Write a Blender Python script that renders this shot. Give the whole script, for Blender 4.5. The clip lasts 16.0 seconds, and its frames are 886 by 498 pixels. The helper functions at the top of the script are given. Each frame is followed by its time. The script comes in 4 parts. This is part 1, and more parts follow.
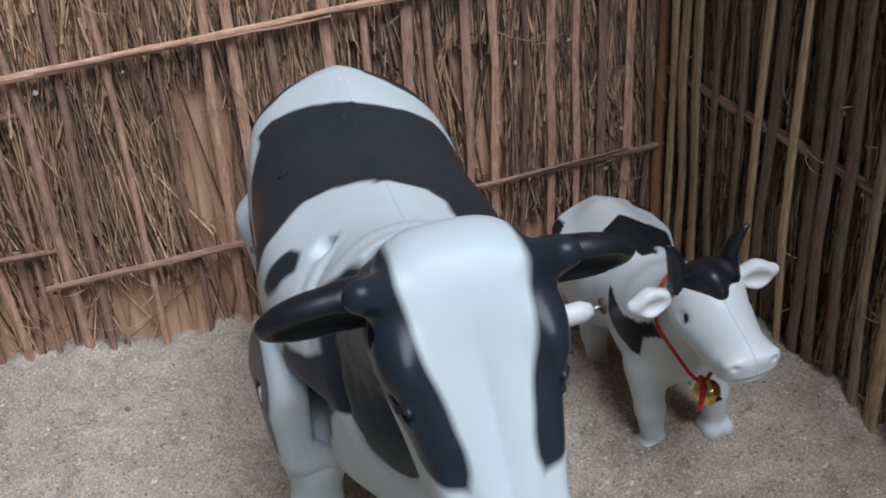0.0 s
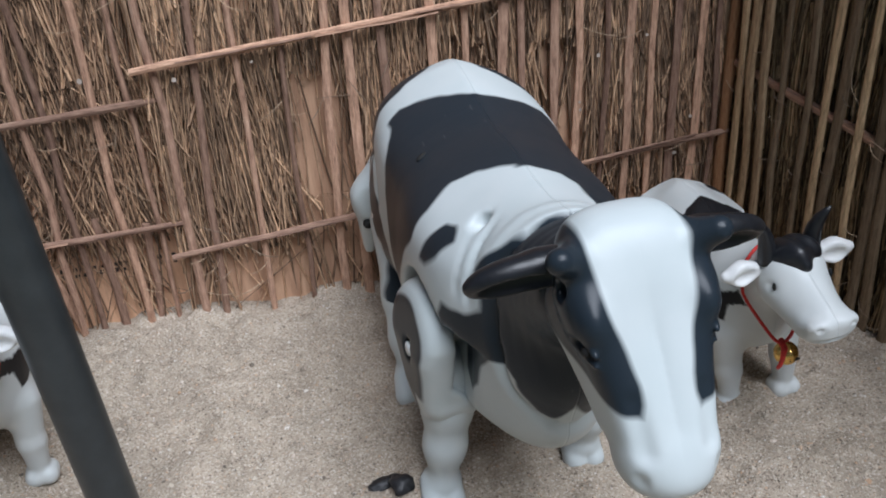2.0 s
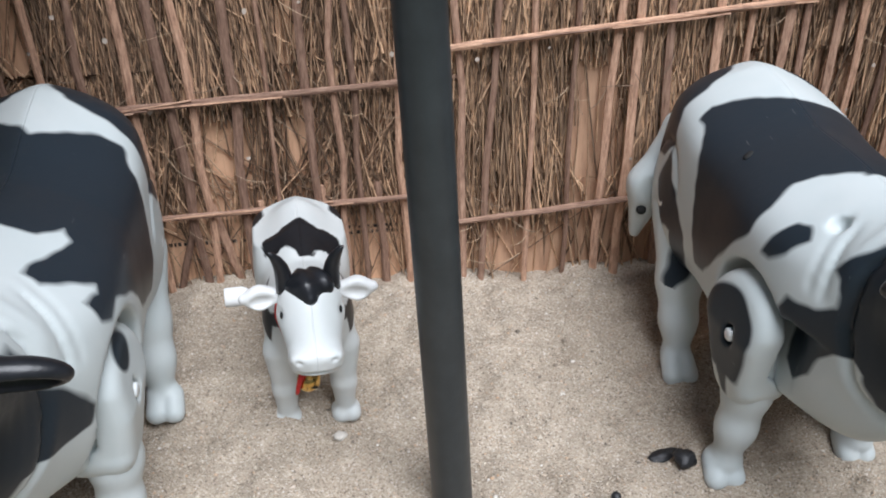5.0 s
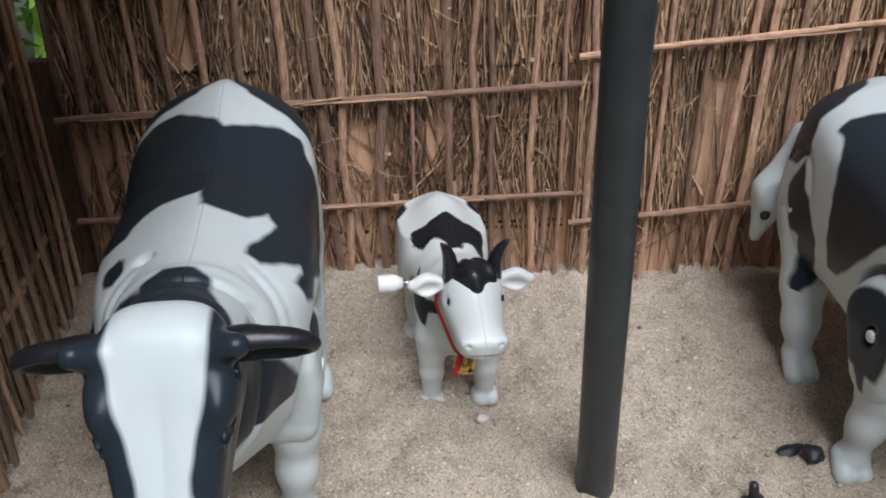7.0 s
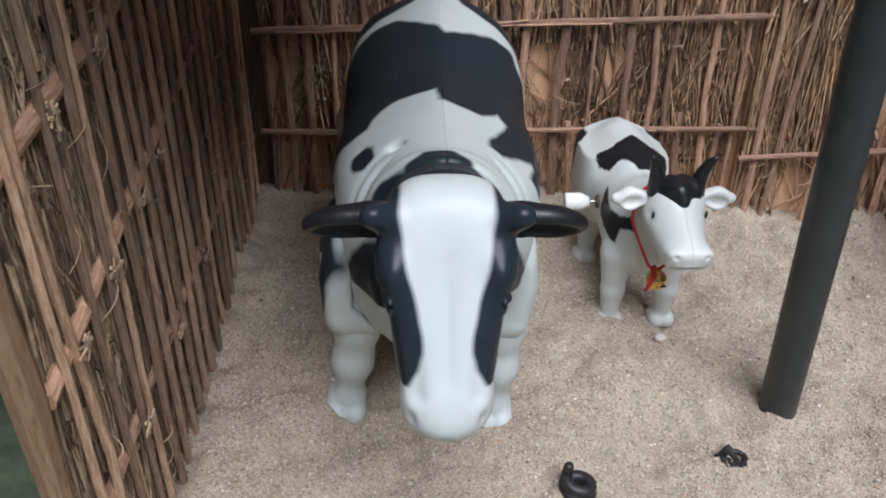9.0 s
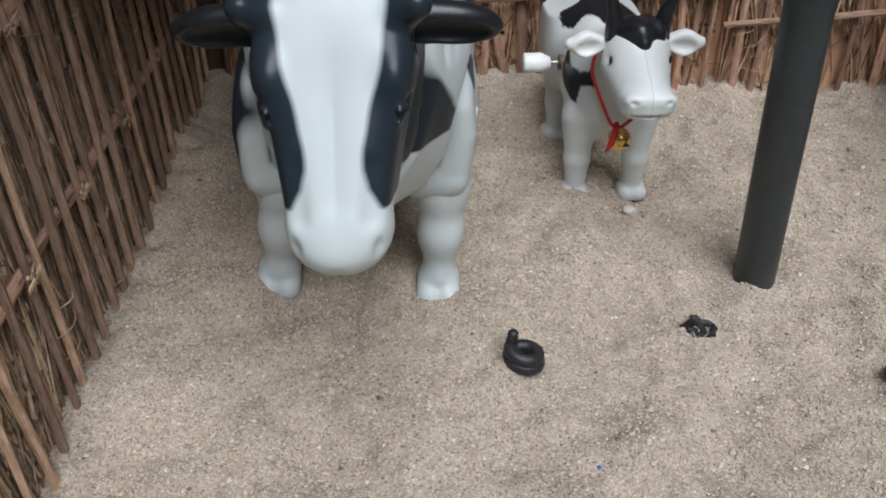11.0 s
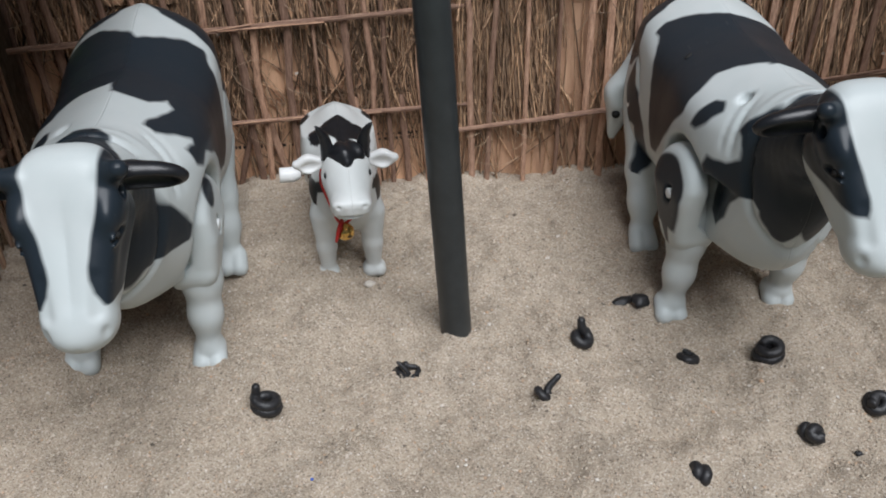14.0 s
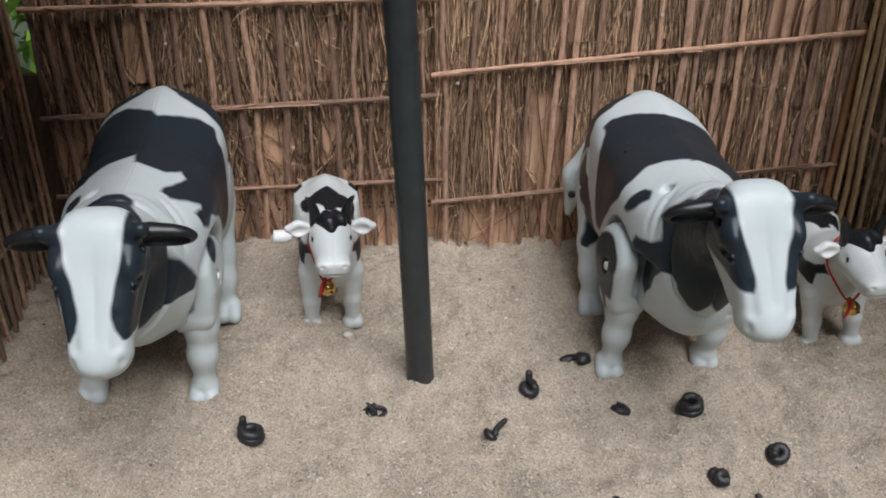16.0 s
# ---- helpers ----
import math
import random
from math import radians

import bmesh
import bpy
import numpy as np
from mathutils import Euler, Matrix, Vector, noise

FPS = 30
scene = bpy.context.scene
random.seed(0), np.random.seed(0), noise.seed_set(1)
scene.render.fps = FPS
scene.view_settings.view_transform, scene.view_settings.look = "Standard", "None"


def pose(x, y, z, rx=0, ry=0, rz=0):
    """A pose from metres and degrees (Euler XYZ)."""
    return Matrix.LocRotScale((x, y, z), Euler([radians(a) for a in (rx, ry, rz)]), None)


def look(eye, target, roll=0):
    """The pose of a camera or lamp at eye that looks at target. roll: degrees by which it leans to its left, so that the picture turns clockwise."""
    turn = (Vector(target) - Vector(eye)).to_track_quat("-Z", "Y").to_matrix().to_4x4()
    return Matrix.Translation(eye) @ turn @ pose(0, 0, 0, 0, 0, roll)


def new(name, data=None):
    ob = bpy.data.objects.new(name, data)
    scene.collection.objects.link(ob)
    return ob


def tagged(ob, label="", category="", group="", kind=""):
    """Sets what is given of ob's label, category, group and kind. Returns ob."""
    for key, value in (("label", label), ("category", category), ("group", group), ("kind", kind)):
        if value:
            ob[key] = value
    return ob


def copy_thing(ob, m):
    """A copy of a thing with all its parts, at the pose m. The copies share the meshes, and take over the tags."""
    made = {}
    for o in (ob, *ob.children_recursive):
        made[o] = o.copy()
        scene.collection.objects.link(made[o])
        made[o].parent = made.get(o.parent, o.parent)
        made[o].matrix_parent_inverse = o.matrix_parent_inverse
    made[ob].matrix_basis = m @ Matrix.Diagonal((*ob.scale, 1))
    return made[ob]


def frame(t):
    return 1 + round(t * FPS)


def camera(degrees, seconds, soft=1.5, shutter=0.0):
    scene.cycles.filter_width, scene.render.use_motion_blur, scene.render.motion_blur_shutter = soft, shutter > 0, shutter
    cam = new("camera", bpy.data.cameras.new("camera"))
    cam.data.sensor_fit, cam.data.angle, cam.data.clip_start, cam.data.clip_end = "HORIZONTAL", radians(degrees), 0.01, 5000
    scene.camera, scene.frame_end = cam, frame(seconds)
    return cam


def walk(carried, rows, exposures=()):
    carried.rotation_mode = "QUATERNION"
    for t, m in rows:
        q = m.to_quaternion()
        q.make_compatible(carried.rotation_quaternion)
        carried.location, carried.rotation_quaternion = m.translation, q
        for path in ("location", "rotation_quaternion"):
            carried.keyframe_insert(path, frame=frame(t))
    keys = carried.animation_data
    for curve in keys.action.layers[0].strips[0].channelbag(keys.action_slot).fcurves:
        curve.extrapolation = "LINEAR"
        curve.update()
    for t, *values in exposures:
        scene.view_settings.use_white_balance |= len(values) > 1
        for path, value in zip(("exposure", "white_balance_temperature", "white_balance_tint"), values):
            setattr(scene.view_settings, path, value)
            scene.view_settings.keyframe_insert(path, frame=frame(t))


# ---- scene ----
cam = camera(53.86, 16.0, soft=1.9)
PATH = [
    (0.0, (0.13611, -0.24820, 0.25304), (0.31658, 0.63041, -0.18909), -4.71),
    (0.5, (0.13337, -0.24403, 0.25684), (0.31667, 0.62783, -0.19732), -5.01),
    (1.0, (0.11515, -0.25768, 0.26686), (0.29579, 0.61412, -0.18848), -5.08),
    (1.5, (0.09905, -0.26945, 0.27411), (0.27945, 0.60076, -0.18436), -4.97),
    (2.0, (0.08047, -0.27812, 0.27664), (0.25333, 0.58953, -0.18950), -4.22),
    (2.5, (0.06474, -0.28413, 0.28114), (0.22603, 0.58215, -0.19166), -3.66),
    (3.0, (0.04346, -0.28174, 0.28473), (0.19444, 0.58393, -0.19258), -3.14),
    (3.5, (0.02171, -0.28438, 0.29305), (0.15812, 0.58168, -0.18792), -2.45),
    (4.0, (0.00159, -0.28173, 0.29239), (0.11608, 0.58547, -0.19224), -1.99),
    (6.5, (-0.07301, -0.29488, 0.30637), (-0.01217, 0.57556, -0.18213), -0.86),
    (7.0, (-0.09029, -0.30169, 0.30810), (-0.04225, 0.56961, -0.18030), -0.61),
    (7.5, (-0.11227, -0.30567, 0.31103), (-0.07546, 0.56609, -0.17752), -0.33),
    (8.0, (-0.13013, -0.31306, 0.31064), (-0.10477, 0.55703, -0.18159), 0.21),
    (8.5, (-0.14962, -0.31755, 0.30182), (-0.14566, 0.54749, -0.19987), 0.51),
    (9.0, (-0.15894, -0.32506, 0.29099), (-0.17980, 0.52763, -0.23102), 0.44),
    (9.2, (-0.16067, -0.32586, 0.28422), (-0.18992, 0.52086, -0.24700), 0.38),
    (11.3, (-0.11045, -0.31313, 0.23511), (-0.15925, 0.50367, -0.33976), -1.85),
    (11.5, (-0.10277, -0.31546, 0.23590), (-0.14996, 0.49817, -0.34356), -2.08),
    (12.0, (-0.07897, -0.32649, 0.24179), (-0.09995, 0.48520, -0.34192), -2.43),
    (12.5, (-0.06117, -0.34184, 0.25827), (-0.05536, 0.47339, -0.32084), -3.13),
    (13.0, (-0.04779, -0.36398, 0.27641), (-0.01675, 0.46519, -0.28172), -2.76),
    (13.5, (-0.03253, -0.39145, 0.29036), (0.00669, 0.45303, -0.24379), -2.63),
    (14.0, (-0.02967, -0.41272, 0.30249), (0.01791, 0.44789, -0.20454), -2.37),
    (14.5, (-0.02223, -0.43744, 0.31108), (0.02520, 0.43246, -0.17986), -1.90),
    (15.0, (-0.02023, -0.45820, 0.31932), (0.02863, 0.42124, -0.15417), -1.12),
    (15.5, (-0.01694, -0.47089, 0.32675), (0.03490, 0.41654, -0.13128), -0.48),
    (16.0, (-0.01645, -0.48310, 0.34023), (0.03992, 0.41053, -0.10502), 0.08),
]
walk(cam, [(t, look(eye, target, roll)) for t, eye, target, roll in PATH],
     exposures=[(0, -0.22, 5500, 10), (0.5, -0.2, 5500, 10), (1.0, -0.36, 5500, 10), (1.5, -0.34, 5550, 10), (2.5, 0.28, 5700, 10), (3.5, 0.36, 5800, 10), (4.2, 0.36, 5800, 10),
                (6.5, -0.05, 5900, 10), (9, -0.02, 5900, 10), (12, -0.24, 5950, 10), (16, -0.18, 6050, 10)])


# ---- world and light ----
world = bpy.data.worlds.new("sky")
scene.world = world
world.use_nodes = True
wn, wl = world.node_tree.nodes, world.node_tree.links
sky = wn.new("ShaderNodeTexSky")
sky.sky_type = 'NISHITA'
sky.sun_disc = False
sky.sun_elevation, sky.sun_rotation = radians(59), radians(160)
sky.dust_density = 4.0
wl.new(sky.outputs[0], wn["Background"].inputs[0])
wn["Background"].inputs[1].default_value = 0.019

sun = new("sun", bpy.data.lights.new("sun", 'SUN'))
sun.data.energy, sun.data.angle, sun.data.color = 4.2, radians(43), (1.0, 0.98, 0.955)
sun.matrix_world = look((0.19, -0.52, 0.93), (0, 0, 0))


# ---- materials ----
def material(name, colour=(0.5, 0.5, 0.5), rough=0.5, metal=0.0):
    m = bpy.data.materials.new(name)
    m.use_nodes = True
    b = m.node_tree.nodes["Principled BSDF"]
    b.inputs["Base Color"].default_value = (*colour, 1)
    b.inputs["Roughness"].default_value, b.inputs["Metallic"].default_value = rough, metal
    return m, m.node_tree.nodes, m.node_tree.links, b


def node(nodes, kind, **values):
    n = nodes.new(kind)
    for key, value in values.items():
        n.inputs[key.replace("_", " ")].default_value = value
    return n


def ramp(nodes, stops):
    r = nodes.new("ShaderNodeValToRGB")
    e = r.color_ramp.elements
    while len(e) < len(stops):
        e.new(0.5)
    for el, (at, c) in zip(e, stops):
        el.position, el.color = at, (*c, 1)
    return r


def mix(nodes, links, kind, fac, a, b):
    m = nodes.new("ShaderNodeMix")
    m.data_type, m.blend_type = 'RGBA', kind
    for socket, value in ((m.inputs[0], fac), (m.inputs[6], a), (m.inputs[7], b)):
        if isinstance(value, bpy.types.NodeSocket):
            links.new(value, socket)
        else:
            socket.default_value = value if isinstance(value, float) else (*value, 1)
    return m.outputs[2]


def bump(nodes, links, b, height, strength, distance, under=None):
    n = nodes.new("ShaderNodeBump")
    n.inputs["Strength"].default_value, n.inputs["Distance"].default_value = strength, distance
    links.new(height, n.inputs["Height"])
    if under:
        links.new(under, n.inputs["Normal"])
    links.new(n.outputs[0], b.inputs["Normal"])
    return n.outputs[0]


def spot_paint(name, white, black, rough_white, rough_black, soft, gap=0.0005):
    """White moulded plastic with sprayed black spots; the spots follow the mesh's own 'spot' distances, the mould seam runs down the middle."""
    m, n, l, b = material(name)
    at = n.new("ShaderNodeAttribute")
    at.attribute_name = "spot"
    to = n.new("ShaderNodeMapRange")
    to.inputs[1].default_value, to.inputs[2].default_value = -soft, soft
    to.inputs[3].default_value, to.inputs[4].default_value = 1.0, 0.0
    l.new(at.outputs["Fac"], to.inputs[0])
    pos = n.new("ShaderNodeTexCoord")
    grime = node(n, "ShaderNodeTexNoise", Scale=45.0, Detail=6.0)
    l.new(pos.outputs["Object"], grime.inputs["Vector"])
    scuff = node(n, "ShaderNodeTexNoise", Scale=420.0, Detail=3.0, Roughness=0.7)
    l.new(pos.outputs["Object"], scuff.inputs["Vector"])
    gr = ramp(n, [(0.35, (0.93, 0.95, 0.95)), (0.75, (1, 1, 1))])
    l.new(grime.outputs[0], gr.inputs[0])
    wht = mix(n, l, 'MULTIPLY', 1.0, white, gr.outputs[0])
    sc = ramp(n, [(0.66, (0, 0, 0)), (0.78, (1, 1, 1))])
    l.new(scuff.outputs[0], sc.inputs[0])
    worn = n.new("ShaderNodeMath")
    worn.operation = 'MULTIPLY'
    worn.inputs[1].default_value = 0.25
    l.new(sc.outputs[0], worn.inputs[0])
    long = n.new("ShaderNodeMapping")
    long.inputs["Rotation"].default_value, long.inputs["Scale"].default_value = (0.3, 0.2, 0.5), (900.0, 70.0, 300.0)
    l.new(pos.outputs["Object"], long.inputs["Vector"])
    scratch = node(n, "ShaderNodeTexNoise", Scale=1.0, Detail=1.0)
    l.new(long.outputs[0], scratch.inputs["Vector"])
    thin = ramp(n, [(0.775, (0, 0, 0)), (0.81, (0.55, 0.55, 0.55))])
    l.new(scratch.outputs[0], thin.inputs[0])
    blk = mix(n, l, 'MIX', worn.outputs[0], black, (0.12, 0.125, 0.13))
    blk = mix(n, l, 'MIX', thin.outputs[0], blk, (0.11, 0.115, 0.12))
    l.new(mix(n, l, 'MIX', to.outputs[0], wht, blk), b.inputs["Base Color"])
    ro = n.new("ShaderNodeMapRange")
    ro.inputs[3].default_value, ro.inputs[4].default_value = rough_white, rough_black
    l.new(to.outputs[0], ro.inputs[0])
    l.new(ro.outputs[0], b.inputs["Roughness"])
    split = n.new("ShaderNodeSeparateXYZ")
    l.new(pos.outputs["Object"], split.inputs[0])
    ab = n.new("ShaderNodeMath")
    ab.operation = 'ABSOLUTE'
    l.new(split.outputs[0], ab.inputs[0])
    seam = n.new("ShaderNodeMapRange")
    seam.inputs[1].default_value, seam.inputs[2].default_value = 0.0, gap
    l.new(ab.outputs[0], seam.inputs[0])
    first = bump(n, l, b, seam.outputs[0], 0.5 if gap > 0.0002 else 0.06, 0.0006)
    bump(n, l, b, grime.outputs[0], 0.12, 0.002, first)
    b.inputs["Specular IOR Level"].default_value = 0.28
    return m


cow_paint = spot_paint("cow_paint", (0.605, 0.648, 0.648), (0.020, 0.028, 0.037), 0.38, 0.36, 0.0010)
head_paint = spot_paint("cow_head_paint", (0.605, 0.648, 0.648), (0.020, 0.028, 0.037), 0.36, 0.33, 0.0009, 0.00012)
calf_paint = spot_paint("calf_paint", (0.66, 0.68, 0.67), (0.013, 0.013, 0.015), 0.34, 0.40, 0.0005, 0.0003)


def plain(name, colour, rough, metal=0.0, vary=0.15, scale=300.0, relief=0.0):
    m, n, l, b = material(name, colour, rough, metal)
    pos = n.new("ShaderNodeTexCoord")
    t = node(n, "ShaderNodeTexNoise", Scale=scale, Detail=5.0, Roughness=0.65)
    l.new(pos.outputs["Object"], t.inputs["Vector"])
    low, high = tuple(c * (1 - vary) for c in colour), tuple(min(1, c * (1 + vary)) for c in colour)
    r = ramp(n, [(0.3, low), (0.7, high)])
    l.new(t.outputs[0], r.inputs[0])
    l.new(r.outputs[0], b.inputs["Base Color"])
    if relief:
        bump(n, l, b, t.outputs[0], 0.5, relief)
    return m


black_plastic = plain("black_plastic", (0.013, 0.014, 0.017), 0.34, vary=0.3)
udder_pink = plain("udder_pink", (0.72, 0.33, 0.34), 0.4, vary=0.06)
white_plastic = plain("white_plastic", (0.80, 0.83, 0.83), 0.33, vary=0.03)
dark_hole = plain("dark_hole", (0.012, 0.012, 0.012), 0.8)
pole_plastic = plain("pole_plastic", (0.035, 0.040, 0.042), 0.42, vary=0.18, scale=90.0, relief=0.0002)
clay = plain("black_clay", (0.020, 0.020, 0.022), 0.45, vary=0.4, scale=500.0, relief=0.0006)
gold = plain("brass_gold", (0.80, 0.52, 0.16), 0.22, 1.0)
red_cord = plain("red_cord", (0.60, 0.03, 0.025), 0.6, vary=0.25, scale=900.0, relief=0.0003)
socket_brown = plain("socket_brown", (0.12, 0.085, 0.06), 0.7)
steel = plain("steel", (0.5, 0.48, 0.44), 0.35, 1.0)
key_plastic = plain("key_plastic", (0.80, 0.81, 0.80), 0.4, vary=0.03)


def stick_material(name, dark, mid, light, along=(60.0, 60.0, 9.0), rough=0.75, relief=0.0006, uneven=0.0):
    """Dry stems: streaks along the stick, a tone of its own for each stick."""
    m, n, l, b = material(name, mid, rough)
    pos = n.new("ShaderNodeTexCoord")
    mp = n.new("ShaderNodeMapping")
    mp.inputs["Scale"].default_value = along
    l.new(pos.outputs["Object"], mp.inputs["Vector"])
    t = node(n, "ShaderNodeTexNoise", Scale=12.0, Detail=6.0, Roughness=0.7)
    l.new(mp.outputs[0], t.inputs["Vector"])
    r = ramp(n, [(0.28, dark), (0.5, mid), (0.75, light)])
    l.new(t.outputs[0], r.inputs[0])
    geo, info = n.new("ShaderNodeNewGeometry"), n.new("ShaderNodeObjectInfo")
    add = n.new("ShaderNodeMath")
    l.new(geo.outputs["Random Per Island"], add.inputs[0])
    l.new(info.outputs["Random"], add.inputs[1])
    fr = n.new("ShaderNodeMath")
    fr.operation = 'FRACT'
    l.new(add.outputs[0], fr.inputs[0])
    tone = ramp(n, [(0.0, (0.42 - 0.27 * uneven, 0.40 - 0.26 * uneven, 0.40 - 0.27 * uneven)), (0.45, (0.85 - 0.25 * uneven, 0.82 - 0.26 * uneven, 0.80 - 0.27 * uneven)), (1.0, (1.35 + 0.25 * uneven, 1.28 + 0.24 * uneven, 1.18 + 0.22 * uneven))])
    l.new(fr.outputs[0], tone.inputs[0])
    l.new(mix(n, l, 'MULTIPLY', 1.0, r.outputs[0], tone.outputs[0]), b.inputs["Base Color"])
    bump(n, l, b, t.outputs[0], 0.6, relief)
    b.inputs["Specular IOR Level"].default_value = 0.25
    return m


lath_mat = stick_material("lath_reed", (0.193, 0.116, 0.084), (0.500, 0.319, 0.229), (0.705, 0.497, 0.370))
# Darker copy of lath_mat: the dim corner's shade is in the colour.
lath_shade = stick_material("lath_reed_shaded", (0.139, 0.081, 0.058), (0.399, 0.252, 0.182), (0.602, 0.418, 0.309))
lath_old = stick_material("lath_reed_dull", (0.20, 0.144, 0.090), (0.46, 0.338, 0.208), (0.60, 0.475, 0.305))
lath_dark = stick_material("lath_reed_dark", (0.16, 0.102, 0.070), (0.42, 0.285, 0.200), (0.60, 0.445, 0.330))
twig_dark = stick_material("twig_dark", (0.105, 0.072, 0.051), (0.41, 0.305, 0.212), (0.66, 0.53, 0.395), relief=0.0003, uneven=0.6)
bar_mat = stick_material("bar_reed", (0.179, 0.109, 0.080), (0.447, 0.285, 0.206), (0.625, 0.441, 0.325), along=(9.0, 60.0, 60.0))
twig_mat = stick_material("twig", (0.139, 0.090, 0.062), (0.498, 0.344, 0.230), (0.810, 0.609, 0.427), relief=0.0003, uneven=0.55)
# Darker copy of twig_mat, with the back-left shade put into its tones.
twig_shade = stick_material("twig_shaded", (0.068, 0.043, 0.031), (0.409, 0.272, 0.180), (0.743, 0.556, 0.391), relief=0.0003, uneven=0.65)
twig_old = stick_material("twig_dull", (0.13, 0.093, 0.055), (0.44, 0.328, 0.195), (0.65, 0.53, 0.34), relief=0.0003, uneven=1.0)
board_mat = stick_material("plywood", (0.365, 0.222, 0.146), (0.599, 0.388, 0.260), (0.755, 0.528, 0.361), along=(14.0, 14.0, 1.2), relief=0.0003)
post_mat = stick_material("post_wood", (0.32, 0.15, 0.065), (0.55, 0.29, 0.14), (0.68, 0.42, 0.23))
post_pale = stick_material("post_pale", (0.34, 0.20, 0.11), (0.58, 0.38, 0.23), (0.70, 0.50, 0.34))
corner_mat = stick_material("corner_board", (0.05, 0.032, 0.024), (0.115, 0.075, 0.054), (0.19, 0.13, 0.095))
straw_mat = stick_material("straw", (0.26, 0.18, 0.12), (0.46, 0.35, 0.25), (0.62, 0.50, 0.37), relief=0.0002)
fleck_mat = plain("dried_fleck", (0.55, 0.47, 0.40), 0.8)
ink = plain("ink", (0.04, 0.03, 0.025), 0.8)


def sand_material():
    m, n, l, b = material("sand", (0.5, 0.42, 0.32), 0.9)
    pos = n.new("ShaderNodeTexCoord")
    cells = node(n, "ShaderNodeTexVoronoi", Scale=1350.0)
    l.new(pos.outputs["Object"], cells.inputs["Vector"])
    sep = n.new("ShaderNodeSeparateColor")
    l.new(cells.outputs["Color"], sep.inputs[0])
    tone = ramp(n, [(0.0, (0.20, 0.16, 0.125)), (0.11, (0.368, 0.305, 0.240)), (0.5, (0.460, 0.390, 0.310)), (0.88, (0.52, 0.45, 0.362)), (1.0, (0.66, 0.60, 0.53))])
    l.new(sep.outputs[0], tone.inputs[0])
    broad = node(n, "ShaderNodeTexNoise", Scale=16.0, Detail=5.0, Roughness=0.6)
    l.new(pos.outputs["Object"], broad.inputs["Vector"])
    br = ramp(n, [(0.3, (0.86, 0.85, 0.83)), (0.7, (1.04, 1.03, 1.02))])
    l.new(broad.outputs[0], br.inputs[0])
    damp = node(n, "ShaderNodeTexNoise", Scale=60.0, Detail=4.0, Roughness=0.7)
    l.new(pos.outputs["Object"], damp.inputs["Vector"])
    dr = ramp(n, [(0.3, (0.78, 0.78, 0.78)), (0.55, (1.02, 1.02, 1.02))])
    l.new(damp.outputs[0], dr.inputs[0])
    c = mix(n, l, 'MULTIPLY', 1.0, tone.outputs[0], br.outputs[0])
    l.new(mix(n, l, 'MULTIPLY', 1.0, c, dr.outputs[0]), b.inputs["Base Color"])
    fine = node(n, "ShaderNodeTexNoise", Scale=240.0, Detail=4.0, Roughness=0.7)
    l.new(pos.outputs["Object"], fine.inputs["Vector"])
    first = bump(n, l, b, fine.outputs[0], 0.45, 0.0014)
    bump(n, l, b, cells.outputs["Distance"], 0.8, -0.0006, first)
    b.inputs["Specular IOR Level"].default_value = 0.2
    return m


def grain_material():
    m, n, l, b = material("sand_grain", (0.5, 0.42, 0.32), 0.7)
    geo = n.new("ShaderNodeNewGeometry")
    tone = ramp(n, [(0.0, (0.12, 0.098, 0.076)), (0.05, (0.31, 0.255, 0.20)), (0.25, (0.44, 0.375, 0.294)), (0.6, (0.50, 0.435, 0.350)), (0.84, (0.58, 0.505, 0.41)), (0.92, (0.48, 0.32, 0.20)), (1.0, (0.74, 0.71, 0.66))])
    l.new(geo.outputs["Random Per Island"], tone.inputs[0])
    l.new(tone.outputs[0], b.inputs["Base Color"])
    return m


sand_mat, grain_mat = sand_material(), grain_material()
ground_mat = plain("yard_ground", (0.085, 0.105, 0.065), 0.95, vary=0.45, scale=25.0, relief=0.004)
leaf_mat = plain("leaf", (0.20, 0.34, 0.05), 0.5, vary=0.5, scale=30.0)


# ---- mesh tools ----
def link(name, me, mat, parent=None, label="", smooth=True):
    me.materials.append(mat)
    if smooth:
        me.polygons.foreach_set("use_smooth", [True] * len(me.polygons))
    ob = new(name, me)
    if parent:
        ob.parent = parent
    if label:
        ob["label"] = label
    return ob


def part(name, bm, mat, parent=None, label="", smooth=True):
    me = bpy.data.meshes.new(name)
    bm.to_mesh(me)
    bm.free()
    return link(name, me, mat, parent, label, smooth)


def thing(name, m, label, category, group=""):
    ob = new(name)
    ob.empty_display_size = 0.02
    ob.matrix_world = m
    return tagged(ob, label, category, group)


def tube(bm, path, radii, sides=10, flat=1.0, cap=True):
    """A tube along a path of points, with a radius for each."""
    path = [Vector(p) for p in path]
    rings, side = [], None
    for i, p in enumerate(path):
        way = (path[min(i + 1, len(path) - 1)] - path[max(i - 1, 0)]).normalized()
        if side is None:
            side = way.orthogonal().normalized()
        side = (side - way * side.dot(way)).normalized()
        over = way.cross(side)
        r = radii[i] if isinstance(radii, (list, tuple)) else radii
        rings.append([bm.verts.new(p + side * (math.cos(a) * r) + over * (math.sin(a) * r * flat)) for a in (2 * math.pi * k / sides for k in range(sides))])
    for a, b in zip(rings, rings[1:]):
        for k in range(sides):
            bm.faces.new((a[k], a[(k + 1) % sides], b[(k + 1) % sides], b[k]))
    if cap:
        bm.faces.new(rings[0][::-1])
        bm.faces.new(rings[-1])
    return bm


